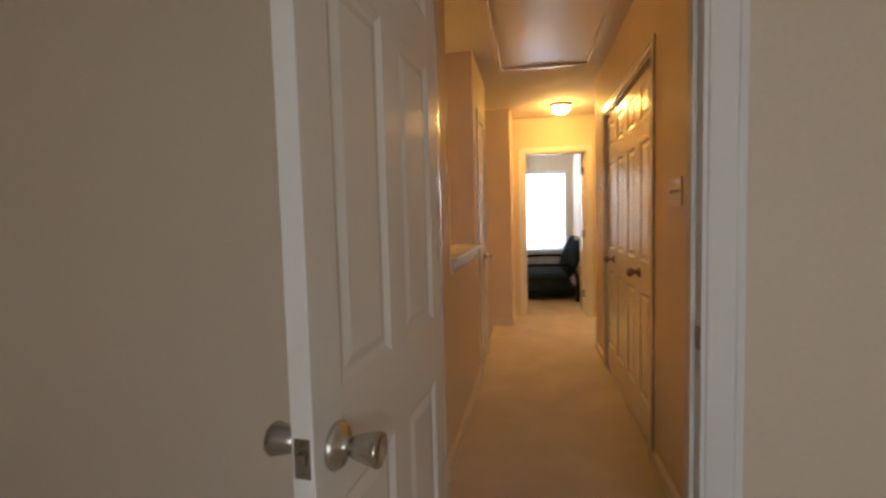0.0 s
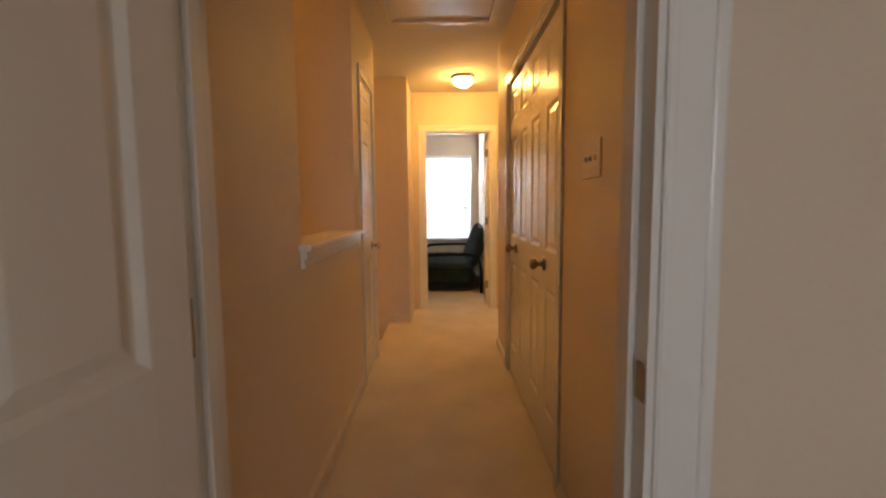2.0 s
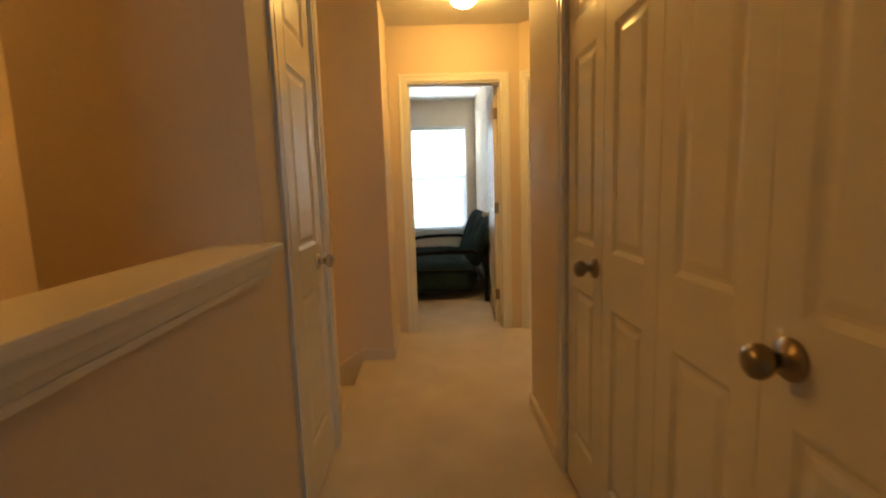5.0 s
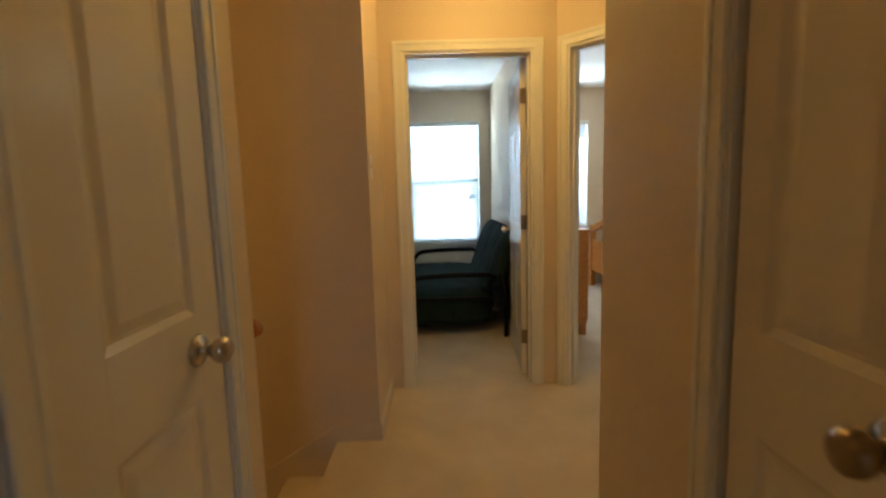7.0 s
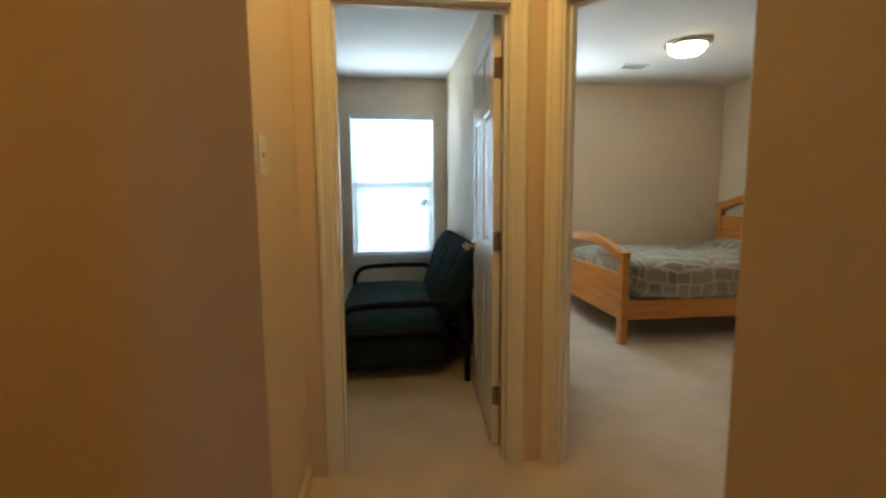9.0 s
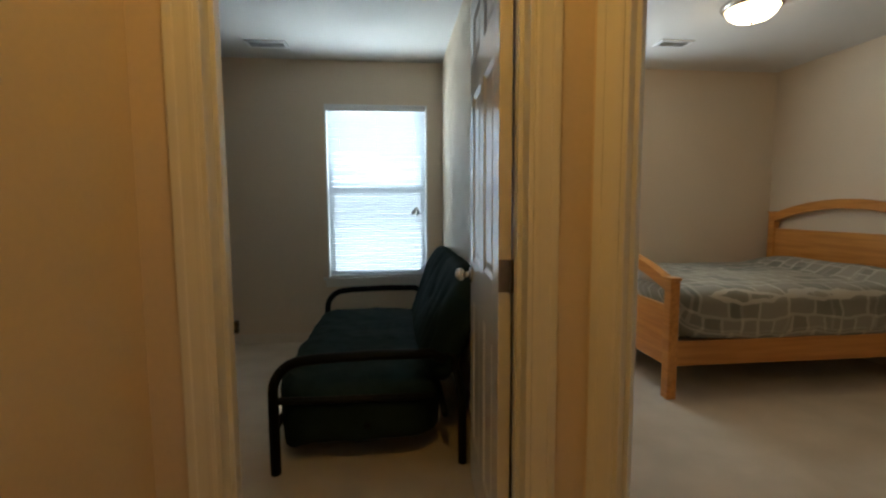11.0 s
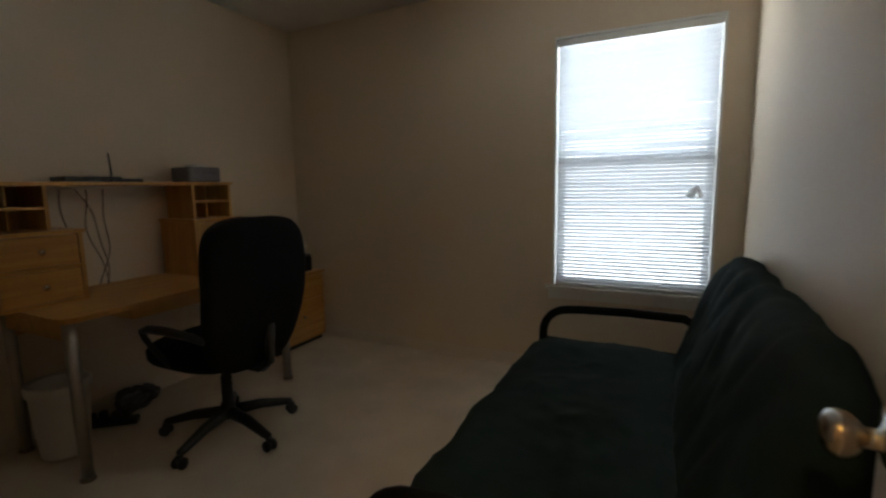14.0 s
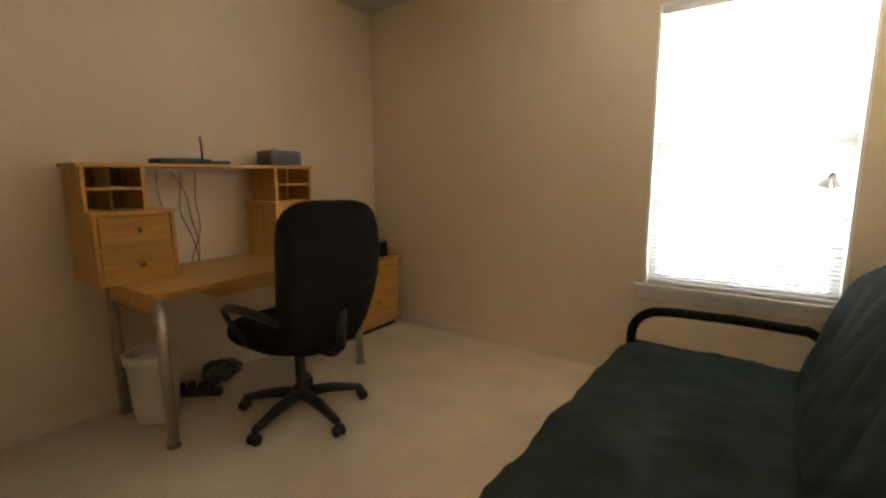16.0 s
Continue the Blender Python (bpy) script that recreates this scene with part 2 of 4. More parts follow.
def lathe(bm, profile, m=Matrix(), sides=24):
    """A turned shape round z from (radius, height) pairs, moved by m."""
    rings = []
    for r, z in profile:
        rings.append([bm.verts.new(m @ Vector((max(r, 1e-4) * math.cos(a), max(r, 1e-4) * math.sin(a), z)))
                      for a in [2 * math.pi * k / sides for k in range(sides)]])
    for a, b in zip(rings, rings[1:]):
        for k in range(sides):
            bm.faces.new((a[k], a[(k + 1) % sides], b[(k + 1) % sides], b[k]))
    bm.faces.new(rings[0][::-1])
    bm.faces.new(rings[-1])
    return bm


def arc(cx, cz, r, a0, a1, steps, y):
    return [(cx + r * math.cos(radians(a0 + (a1 - a0) * i / steps)), y, cz + r * math.sin(radians(a0 + (a1 - a0) * i / steps)))
            for i in range(steps + 1)]


def cushion(bm, sx, sy, sz, cuts=(16, 24, 4), power=5.0, folds=0.01, seed=0.0, freq=3.0, stretch=(1, 1, 1)):
    """A soft block with rounded edges and creases, centred on the origin."""
    nx, ny, nz = cuts
    verts = {}

    def vert(i, j, k):
        if (i, j, k) not in verts:
            u, v, w = 2 * i / nx - 1, 2 * j / ny - 1, 2 * k / nz - 1
            n = (abs(u) ** power + abs(v) ** power + abs(w) ** power) ** (1 / power) or 1
            big = max(abs(u), abs(v), abs(w))
            s = big / n if n else 1
            p = Vector((u * s * sx / 2, v * s * sy / 2, w * s * sz / 2))
            q = Vector((p.x * stretch[0], p.y * stretch[1], p.z * stretch[2])) * freq + Vector((seed, seed * 2, 0))
            d = noise.noise(q) * folds + noise.noise(q * 2.7) * folds * 0.5
            dirn = p.normalized() if p.length else Vector((0, 0, 1))
            verts[i, j, k] = bm.verts.new(p + dirn * d)
        return verts[i, j, k]

    for a, b, na, nb, fixed in ((0, 1, nx, ny, (2, nz)), (1, 2, ny, nz, (0, nx)), (2, 0, nz, nx, (1, ny))):
        for end in (0, fixed[1]):
            for i in range(na):
                for j in range(nb):
                    q = []
                    for di, dj in ((0, 0), (1, 0), (1, 1), (0, 1)):
                        idx = [0, 0, 0]
                        idx[a], idx[b], idx[fixed[0]] = i + di, j + dj, end
                        q.append(vert(*idx))
                    bm.faces.new(q if end else q[::-1])
    return bm


def mesh_of(name, bm, mat, smooth=False):
    bmesh.ops.recalc_face_normals(bm, faces=bm.faces)
    me = bpy.data.meshes.new(name)
    bm.to_mesh(me)
    bm.free()
    me.materials.append(mat)
    if smooth:
        for p in me.polygons:
            p.use_smooth = True
    return me


def part(name, bm, mat, parent, label="", m=None, smooth=False):
    """One mesh under a thing or a part."""
    ob = new(name, mesh_of(name, bm, mat, smooth))
    ob.parent = parent
    if m is not None:
        ob.matrix_local = m
    return tagged(ob, label)


def shared(name, me, parent, m):
    ob = new(name, me)
    ob.parent = parent
    ob.matrix_local = m
    return ob


def thing(name, label, category, m=None, group="", kind=""):
    ob = new(name)
    ob.empty_display_size = 0.1
    if m is not None:
        ob.matrix_world = m
    return tagged(ob, label, category, group, kind)


def solid(name, bm, mat, label, category, m=None, smooth=False, group="", kind=""):
    ob = new(name, mesh_of(name, bm, mat, smooth))
    if m is not None:
        ob.matrix_world = m
    return tagged(ob, label, category, group, kind)


def structure(name, bm, mat, label="", m=None):
    return solid(name, bm, mat, label or name.replace("_", " "), name.split("_")[0], m, kind="structure")


# ---- walls, floor, ceiling ----
H, T = 2.45, 0.115


def wall(name, x0, y0, x1, y1, openings=(), z0=0.0, z1=H, thick=T, label="beige painted wall with orange-peel texture"):
    """A wall whose visible face runs from (x0, y0) to (x1, y1); its body lies to the left of that way. Openings: (s0, s1, z0, z1)."""
    length = math.hypot(x1 - x0, y1 - y0)
    m = pose(x0, y0, 0, 0, 0, math.degrees(math.atan2(y1 - y0, x1 - x0)))
    bm, s = bmesh.new(), 0.0
    for a, b, c, d in sorted(openings):
        box(bm, s, a, 0, thick, z0, z1)
        if c > z0:
            box(bm, a, b, 0, thick, z0, c)
        if d < z1:
            box(bm, a, b, 0, thick, d, z1)
        s = b
    box(bm, s, length, 0, thick, z0, z1)
    return structure(name, bm, WALL, label, m)


DH = 2.03
XL, XR = -0.31, 0.68
# hall
wall("wall_hall_left", XL, -4.46, XL, -1.58, [(0.91, 1.99, 1.025, H), (2.225, 2.725, 0, DH)])
wall("wall_hall_right", XR, -1.42, XR, -4.46, [(0.575, 2.015, 0, DH)])
wall("wall_nib", -0.125, -0.605, -0.125, 0.0)
wall("wall_stair_far", -1.75, -0.605, -0.24, -0.605, z0=-2.6)
wall("wall_stair_back", -1.75, -3.94, -1.75, -0.49, z0=-2.6)
wall("wall_stair_near", XL - T, -3.825, -1.75, -3.825, z0=-2.6)
wall("wall_stair_low", -0.34, -1.58, -0.34, -3.94, z0=-2.6, z1=-0.3, thick=0.09)
wall("wall_linen_near", -0.95, -2.46, XL - T, -2.46, thick=0.09, z0=-0.3)
wall("wall_linen_far", XL - T, -1.58, -0.95, -1.58, thick=0.09, z0=-2.6)
wall("wall_linen_back", -0.95, -1.67, -0.95, -2.37, thick=0.05, z0=-0.3)
wall("wall_end", -2.28, 0.0, 0.912, 0.0, [(2.288, 3.055, 0, DH)], thick=0.12)
wall("wall_diagonal", 0.912, 0.0, 1.657, -0.745, [(0.065, 0.775, 0, DH)])
wall("wall_recess_side", 1.657, -0.745, 1.657, -1.42)
wall("wall_recess_near", 1.772, -1.42, XR + T, -1.42)
wall("wall_closet_back", 1.35, -1.535, 1.35, -3.65)
wall("wall_closet_end", 1.35, -3.65, XR + T, -3.65, thick=0.1)
# first bedroom
wall("wall_bedroom_door", -2.2, -4.58, 2.2, -4.58, [(2.004, 2.743, 0, DH)], thick=0.12)
wall("wall_bedroom_left", -2.2, -8.2, -2.2, -4.46)
wall("wall_bedroom_right", 2.2, -4.46, 2.2, -8.2)
wall("wall_bedroom_back", 2.315, -8.2, -2.315, -8.2, [(0.915, 2.315, 0.75, 2.15)])
# study
WY = 3.07
wall("wall_study_left", -2.28, 0.0, -2.28, WY)
wall("wall_window", -2.395, WY, 4.2, WY, [(2.245, 3.135, 0.575, 2.085), (3.635, 4.495, 0.75, 2.06)], thick=0.13)
wall("wall_study_right", 0.874, WY, 0.874, 0.12)
# second bedroom
wall("wall_bedroom_far", 4.08, WY, 4.08, -0.8)
wall("wall_bedroom_near", 4.08, -0.70, 1.72, -0.70)

structure("ceiling", boxes((-2.6, 4.4, -8.5, 3.4, H, H + 0.2)), CEIL, "off-white textured ceiling")
FL = [(-2.4, -0.24, -0.495, 3.4), (-0.24, 4.4, -0.605, 3.4), (-0.34, 4.4, -3.825, -0.605), (-2.6, 4.4, -8.5, -3.825), (-0.95, -0.34, -2.45, -1.67)]
structure("floor", boxes(*[(a, b, c, d, -0.28, 0.0) for a, b, c, d in FL]), CARPET, "beige cut-pile carpet, slightly worn")
structure("floor_lower", boxes((-2.0, -0.2, -4.2, -0.5, -2.9, -2.62)), CARPET, "carpet at the foot of the stairs")
structure("ground", boxes((-300, 300, -300, 300, -3.4, -3.2)), LAWN, "dry lawn far below the windows")

# stairs: steps down to a landing, then a flight along the back wall
stairs = thing("staircase", "carpeted staircase going down from the hall", "staircase")
for i in range(3):
    x = -0.34 - 0.26 * i
    part("step", boxes((x - 0.26 if i < 2 else -1.75, x, -1.58, -0.605, -0.2 - 0.18 * i - 0.18, -0.18 * (i + 1)), bevel=0.012), CARPET, stairs)
for i in range(9):
    y = -1.58 - 0.25 * i
    part("step", boxes((-1.75, -0.60, y - 0.25, y, -0.54 - 0.2 * i - 0.4, -0.54 - 0.2 * (i + 1)), bevel=0.012), CARPET, stairs)
skirt = bmesh.new()
v = [skirt.verts.new(p) for p in ((-0.24, -0.617, 0.082), (-0.34, -0.617, 0.082), (-1.75, -0.617, -0.80), (-1.75, -0.617, -1.2), (-0.24, -0.617, -0.2))]
f = skirt.faces.new(v)
ex = bmesh.ops.extrude_face_region(skirt, geom=[f])
for q in ex["geom"]:
    if isinstance(q, bmesh.types.BMVert):
        q.co.y += 0.012
part("skirt_board", skirt, BASE, stairs, "painted skirt board")


def baseboard(x0, y0, x1, y1):
    """A moulded white board along the foot of a wall, on the right of the way from point to point."""
    length = math.hypot(x1 - x0, y1 - y0)
    bm = boxes((0, length, 0, -0.012, 0, 0.062))
    box(bm, 0, length, 0, -0.008, 0.062, 0.074)
    box(bm, 0, length, 0, -0.004, 0.074, 0.082)
    structure("baseboard", bm, BASE, "white moulded baseboard at the carpet", pose(x0, y0, 0, 0, 0, math.degrees(math.atan2(y1 - y0, x1 - x0))))


for b in [(XL, -4.46, XL, -2.305), (XR, -1.42, XR, -1.925), (XR, -3.505, XR, -4.46), (-0.125, -0.605, -0.125, -0.016),
          (-0.24, -0.605, -0.113, -0.605), (1.772, -1.42, XR - 0.012, -1.42), (-2.28, 0.12, -2.28, WY), (-2.28, WY, 0.874, WY), (0.874, WY, 0.874, 0.2),
          (4.08, WY, 4.08, -0.7), (0.989, WY, 4.08, WY), (-2.2, -4.58, -0.285, -4.58), (0.632, -4.58, 2.2, -4.58)]:
    baseboard(*b)


def door_case(name, x0, y0, x1, y1, thick=T, back=True, c=0.062):
    """Jambs, head and moulded casings round a doorway whose hall edge runs from (x0, y0) to (x1, y1), wall to the left."""
    w = math.hypot(x1 - x0, y1 - y0)
    th = thing(name, "white gloss-painted door frame with moulded casing", "door frame",
               pose(x0, y0, 0, 0, 0, math.degrees(math.atan2(y1 - y0, x1 - x0))), kind="structure")
    j = 0.018
    part("jamb", boxes((0, j, -0.002, thick + 0.002, 0, DH)), TRIM, th)
    part("jamb", boxes((w - j, w, -0.002, thick + 0.002, 0, DH)), TRIM, th)
    part("head_jamb", boxes((j, w - j, -0.002, thick + 0.002, DH - j, DH)), TRIM, th)
    r = 0.006
    for side in ((-1, 1) if back else (-1,)):
        y = 0.0 if side < 0 else thick
        s = side
        for xa, xb, dirn in ((r - c, r, 1), (w - r, w - r + c, -1)):
            bm = boxes((xa, xb, y, y + s * 0.009, 0, DH - r))
            xi = xa if dirn > 0 else xb
            box(bm, xi, xi + dirn * 0.022, y, y + s * 0.013, 0, DH - r + c, bevel=0.005)
            xo = xb if dirn > 0 else xa
            box(bm, xo - dirn * 0.004, xo - dirn * 0.016, y, y + s * 0.011, 0, DH - r, bevel=0.002)
            part("casing", bm, TRIM, th)
        bm = boxes((r - c + 0.022, w - r + c - 0.022, y, y + s * 0.009, DH - r, DH - r + c))
        box(bm, r - c + 0.022, w - r + c - 0.022, y, y + s * 0.013, DH - r + c - 0.022, DH - r + c, bevel=0.003)
        box(bm, r - 0.014, w - r + 0.014, y, y + s * 0.013, DH - r + 0.004, DH - r + 0.016, bevel=0.002)
        part("head_casing", bm, TRIM, th)
    return th


case_bed = door_case("door_frame_1", -0.196, -4.58, 0.543, -4.58, 0.12, c=0.088)
case_linen = door_case("door_frame_2", XL, -2.235, XL, -1.735, back=False)
case_closet = door_case("door_frame_3", XR, -1.995, XR, -3.435, back=False)
case_end = door_case("door_frame_4", 0.008, 0.0, 0.775, 0.0, 0.12)
case_diag = door_case("door_frame_5", 0.912 + 0.065 * 0.7071, -0.065 * 0.7071, 0.912 + 0.775 * 0.7071, -0.775 * 0.7071)
for case, w, ya in ((case_end, 0.767, 0.05), (case_bed, 0.739, 0.042), (case_diag, 0.71, 0.04)):
    part("door_stop", boxes((0.018, 0.030, ya, ya + 0.035, 0, DH - 0.018), bevel=0.002), TRIM, case)
    part("door_stop", boxes((w - 0.030, w - 0.018, ya, ya + 0.035, 0, DH - 0.018), bevel=0.002), TRIM, case)
    part("door_stop", boxes((0.030, w - 0.030, ya, ya + 0.035, DH - 0.030, DH - 0.018)), TRIM, case)
part("strike_plate", boxes((0.7165, 0.7215, 0.0, 0.030, 0.882, 0.942), bevel=0.002), BRONZE, case_bed, "dark bronze strike plate")
part("strike_lip", boxes((0.014, 0.026, 0.122, 0.139, 0.880, 0.912), bevel=0.003), DARK, case_end, "dark strike lip")
part("strike_plate", boxes((0.0175, 0.0215, 0.06, 0.09, 0.885, 0.945), bevel=0.001), BRONZE, case_end, "dark bronze strike plate")


# ---- doors ----
def knob_mesh(size=1.0):
    bm = bmesh.new()
    s = size
    lathe(bm, [(0.0, 0.0), (0.033 * s, 0.0), (0.034 * s, 0.004), (0.030 * s, 0.010), (0.016 * s, 0.013), (0.012 * s, 0.018), (0.012 * s, 0.030),
               (0.020 * s, 0.036), (0.026 * s, 0.044), (0.028 * s, 0.054), (0.025 * s, 0.064), (0.014 * s, 0.070), (0, 0.071)])
    return bm


def tulip_mesh():
    bm = bmesh.new()
    lathe(bm, [(0.0, 0.0), (0.036, 0.0), (0.037, 0.004), (0.031, 0.012), (0.016, 0.014), (0.014, 0.026), (0.018, 0.032), (0.020, 0.04),
               (0.025, 0.062), (0.027, 0.070), (0.025, 0.074), (0.020, 0.0745), (0.018, 0.071), (0, 0.071)])
    return bm


KNOB, TULIP = mesh_of("knob", knob_mesh(), BRONZE, True), mesh_of("knob", tulip_mesh(), NICKEL, True)
KNOB_N = mesh_of("knob", knob_mesh(), NICKEL, True)


def panel_door(name, label, w, h, m, cols=2, thick=0.035, knobs=(), edge_plate=False, hinges=(), rows=((0.21, 0.80), (0.97, 1.62), (1.74, 1.92)),
               stile=0.105, mid=0.10, throw=0.0):
    """A moulded panel door: hinge edge at x = 0, thickness round y = 0. knobs: (x, z, side, mesh)."""
    t = thick / 2
    bm = bmesh.new()
    box(bm, 0.002, w - 0.002, -t + 0.007, t - 0.007, 0.002, h - 0.002)
    pw = (w - 2 * stile - (cols - 1) * mid) / cols
    xs = [(stile + i * (pw + mid), stile + i * (pw + mid) + pw) for i in range(cols)]
    box(bm, 0, stile, -t, t, 0, h, bevel=0.0015)
    box(bm, w - stile, w, -t, t, 0, h, bevel=0.0015)
    zs = [0.0] + [z for r in rows for z in r] + [h]
    for i in range(0, len(zs), 2):
        box(bm, stile, w - stile, -t, t, zs[i], zs[i + 1])
    for i in range(cols - 1):
        for z0, z1 in rows:
            box(bm, xs[i][1], xs[i + 1][0], -t, t, z0, z1)
    # sloped mouldings round each sunk field
    for x0, x1 in xs:
        for z0, z1 in rows:
            for s in (-1, 1):
                k = 0.016
                o = [(x0, z0), (x1, z0), (x1, z1), (x0, z1)]
                i_ = [(x0 + k, z0 + k), (x1 - k, z0 + k), (x1 - k, z1 - k), (x0 + k, z1 - k)]
                vo = [bm.verts.new((x, s * (t - 0.0005), z)) for x, z in o]
                vi = [bm.verts.new((x, s * (t - 0.0075), z)) for x, z in i_]
                for q in range(4):
                    bm.faces.new((vo[q], vo[(q + 1) % 4], vi[(q + 1) % 4], vi[q]))
    door = solid(name, bm, DOOR, label, "door", m, kind="structure")
    for x0, x1 in xs:
        for z0, z1 in rows:
            pb = bmesh.new()
            for s in (-1, 1):
                k, k2 = 0.022, 0.042
                o = [(x0 + k, z0 + k), (x1 - k, z0 + k), (x1 - k, z1 - k), (x0 + k, z1 - k)]
                i_ = [(x0 + k2, z0 + k2), (x1 - k2, z0 + k2), (x1 - k2, z1 - k2), (x0 + k2, z1 - k2)]
                vo = [pb.verts.new((x, s * (t - 0.0072), z)) for x, z in o]
                vi = [pb.verts.new((x, s * (t - 0.0025), z)) for x, z in i_]
                for q in range(4):
                    pb.faces.new((vo[q], vo[(q + 1) % 4], vi[(q + 1) % 4], vi[q]))
                pb.faces.new(vi)
            part("panel", pb, DOOR, door)
    for x, z, side, me in knobs:
        shared("knob", me, door, pose(x, side * t, z, -90 * side, 0, 0))
    if edge_plate:
        ep = part("latch_plate", boxes((w - 0.0005, w + 0.002, -0.0125, 0.0125, 0.872, 0.930), bevel=0.0008), NICKEL, door, "nickel latch plate")
        part("latch_bolt", boxes((w + 0.002, w + 0.010, -0.007, 0.007, 0.893, 0.910), bevel=0.002), NICKEL, ep)
        for z in (0.879, 0.923):
            sb = bmesh.new()
            lathe(sb, [(0.0, 0), (0.004, 0), (0.003, 0.0015), (0, 0.0016)], pose(w + 0.002, 0, z, 0, 90, 0), 10)
            part("screw", sb, BRONZE, ep)
    for z, side in hinges:
        hb = bmesh.new()
        tube(hb, [(-0.006, side * t, z - 0.045), (-0.006, side * t, z + 0.045)], 0.006, 8)
        box(hb, -0.004, 0.0, -t, t, z - 0.045, z + 0.045)
        if throw:
            box(hb, -throw, -0.004, side * (t - 0.005), side * (t - 0.002), z - 0.045, z + 0.045)
        part("hinge", hb, BRONZE, door, "bronze hinge")
    return door


panel_door("door_1", "white six-panel door standing wide open with satin nickel knobs", 0.695, 2.005, pose(-0.172, -4.597, 0.012, 0, 0, -94.05),
           stile=0.09, mid=0.09, knobs=((0.632, 0.892, 1, TULIP), (0.632, 0.892, -1, TULIP)), edge_plate=True, hinges=((0.25, -1), (1.0, -1), (1.78, -1)))
panel_door("door_2", "narrow white panelled linen closet door, shut", 0.455, 2.0, pose(XL - 0.02, -2.213, 0.01, 0, 0, 90), cols=1,
           knobs=((0.352, 0.895, -1, KNOB_N),), stile=0.10)
for i in range(4):
    kn = {0: ((0.29, 0.905, -1, KNOB),), 3: ((0.06, 0.905, -1, KNOB),)}.get(i, ())
    d = panel_door("door_3", "white panelled bifold closet leaf, shut", 0.346, 1.97, pose(XR + 0.028, -2.024 - 0.3475 * i, 0.012, 0, 0, -90), cols=1,
                   knobs=kn, stile=0.072)
    tagged(d, group="bifold closet leaves")
panel_door("door_4", "white six-panel door standing open against the study wall", 0.727, 2.005, pose(0.736, 0.146, 0.012, 0, 0, 86.5),
           knobs=((0.665, 0.905, 1, KNOB_N), (0.665, 0.905, -1, KNOB_N)), edge_plate=True, hinges=((0.25, -1), (1.0, -1), (1.78, -1)), throw=0.03)

# ---- hall things ----
cap = thing("half_wall_cap", "white moulded ledge capping the stairwell half wall", "ledge", kind="structure")
part("shelf", boxes((-0.455, -0.265, -3.585, -2.445, 1.025, 1.05), bevel=0.006), TRIM, cap)
part("moulding", boxes((XL, XL + 0.012, -3.57, -2.465, 0.96, 1.025), (XL + 0.012, XL + 0.024, -3.57, -2.465, 0.997, 1.025),
                       (XL + 0.012, XL + 0.018, -3.57, -2.465, 0.963, 0.977), bevel=0.002), TRIM, cap)

hatch = thing("attic_hatch", "white attic hatch panel with a wooden trim", "hatch", pose(0, 0, H), kind="structure")
hx0, hx1, hy0, hy1 = -0.17, 0.59, -3.45, -1.97
part("panel", boxes((hx0 + 0.05, hx1 - 0.05, hy0 + 0.05, hy1 - 0.05, -0.008, -0.002)), DOOR, hatch)
for b in ((hx0, hx0 + 0.05, hy0, hy1, -0.026, -0.001), (hx1 - 0.05, hx1, hy0, hy1, -0.026, -0.001),
          (hx0 + 0.05, hx1 - 0.05, hy0, hy0 + 0.05, -0.026, -0.001), (hx0 + 0.05, hx1 - 0.05, hy1 - 0.05, hy1, -0.026, -0.001)):
    part("trim", boxes(b, bevel=0.003), TRIM, hatch)


def dome_light(x, y, label, glow, metal, k=1.0, kz=1.0):
    """A flush ceiling fitting: metal pan, lit glass bowl, finial."""
    th = thing("ceiling_light", label, "lamp", pose(x, y, H))
    pan = bmesh.new()
    lathe(pan, [(0.0, -0.001), (0.165, -0.001), (0.168, -0.012), (0.158, -0.026), (0.148, -0.034), (0.140, -0.034), (0.138, -0.02), (0, -0.02)], m=Matrix.Diagonal((k, k, kz, 1)), sides=36)
    part("pan", pan, metal, th, smooth=True)
    bowl = bmesh.new()
    lathe(bowl, [(0.136, -0.030), (0.134, -0.045), (0.122, -0.068), (0.098, -0.088), (0.060, -0.102), (0.02, -0.108), (0, -0.108)], Matrix.Diagonal((k, k, kz, 1)), 36)
    part("glass_bowl", bowl, glow, th, "lit frosted glass bowl", smooth=True)
    fin = bmesh.new()
    lathe(fin, [(0.0, -0.107), (0.009, -0.107), (0.010, -0.113), (0.005, -0.118), (0.006, -0.123), (0, -0.127)], Matrix.Diagonal((k, k, kz, 1)), 12)
    part("finial", fin, metal, th, smooth=True)
    return th


dome_light(0.43, -0.63, "lit flush ceiling light with a frosted glass bowl in the hall", GLOW, PLATE, 0.68, 1.0)
dome_light(2.68, 1.70, "lit flush ceiling light with nickel rim in the bedroom", GLOWC, NICKEL, 1.05)


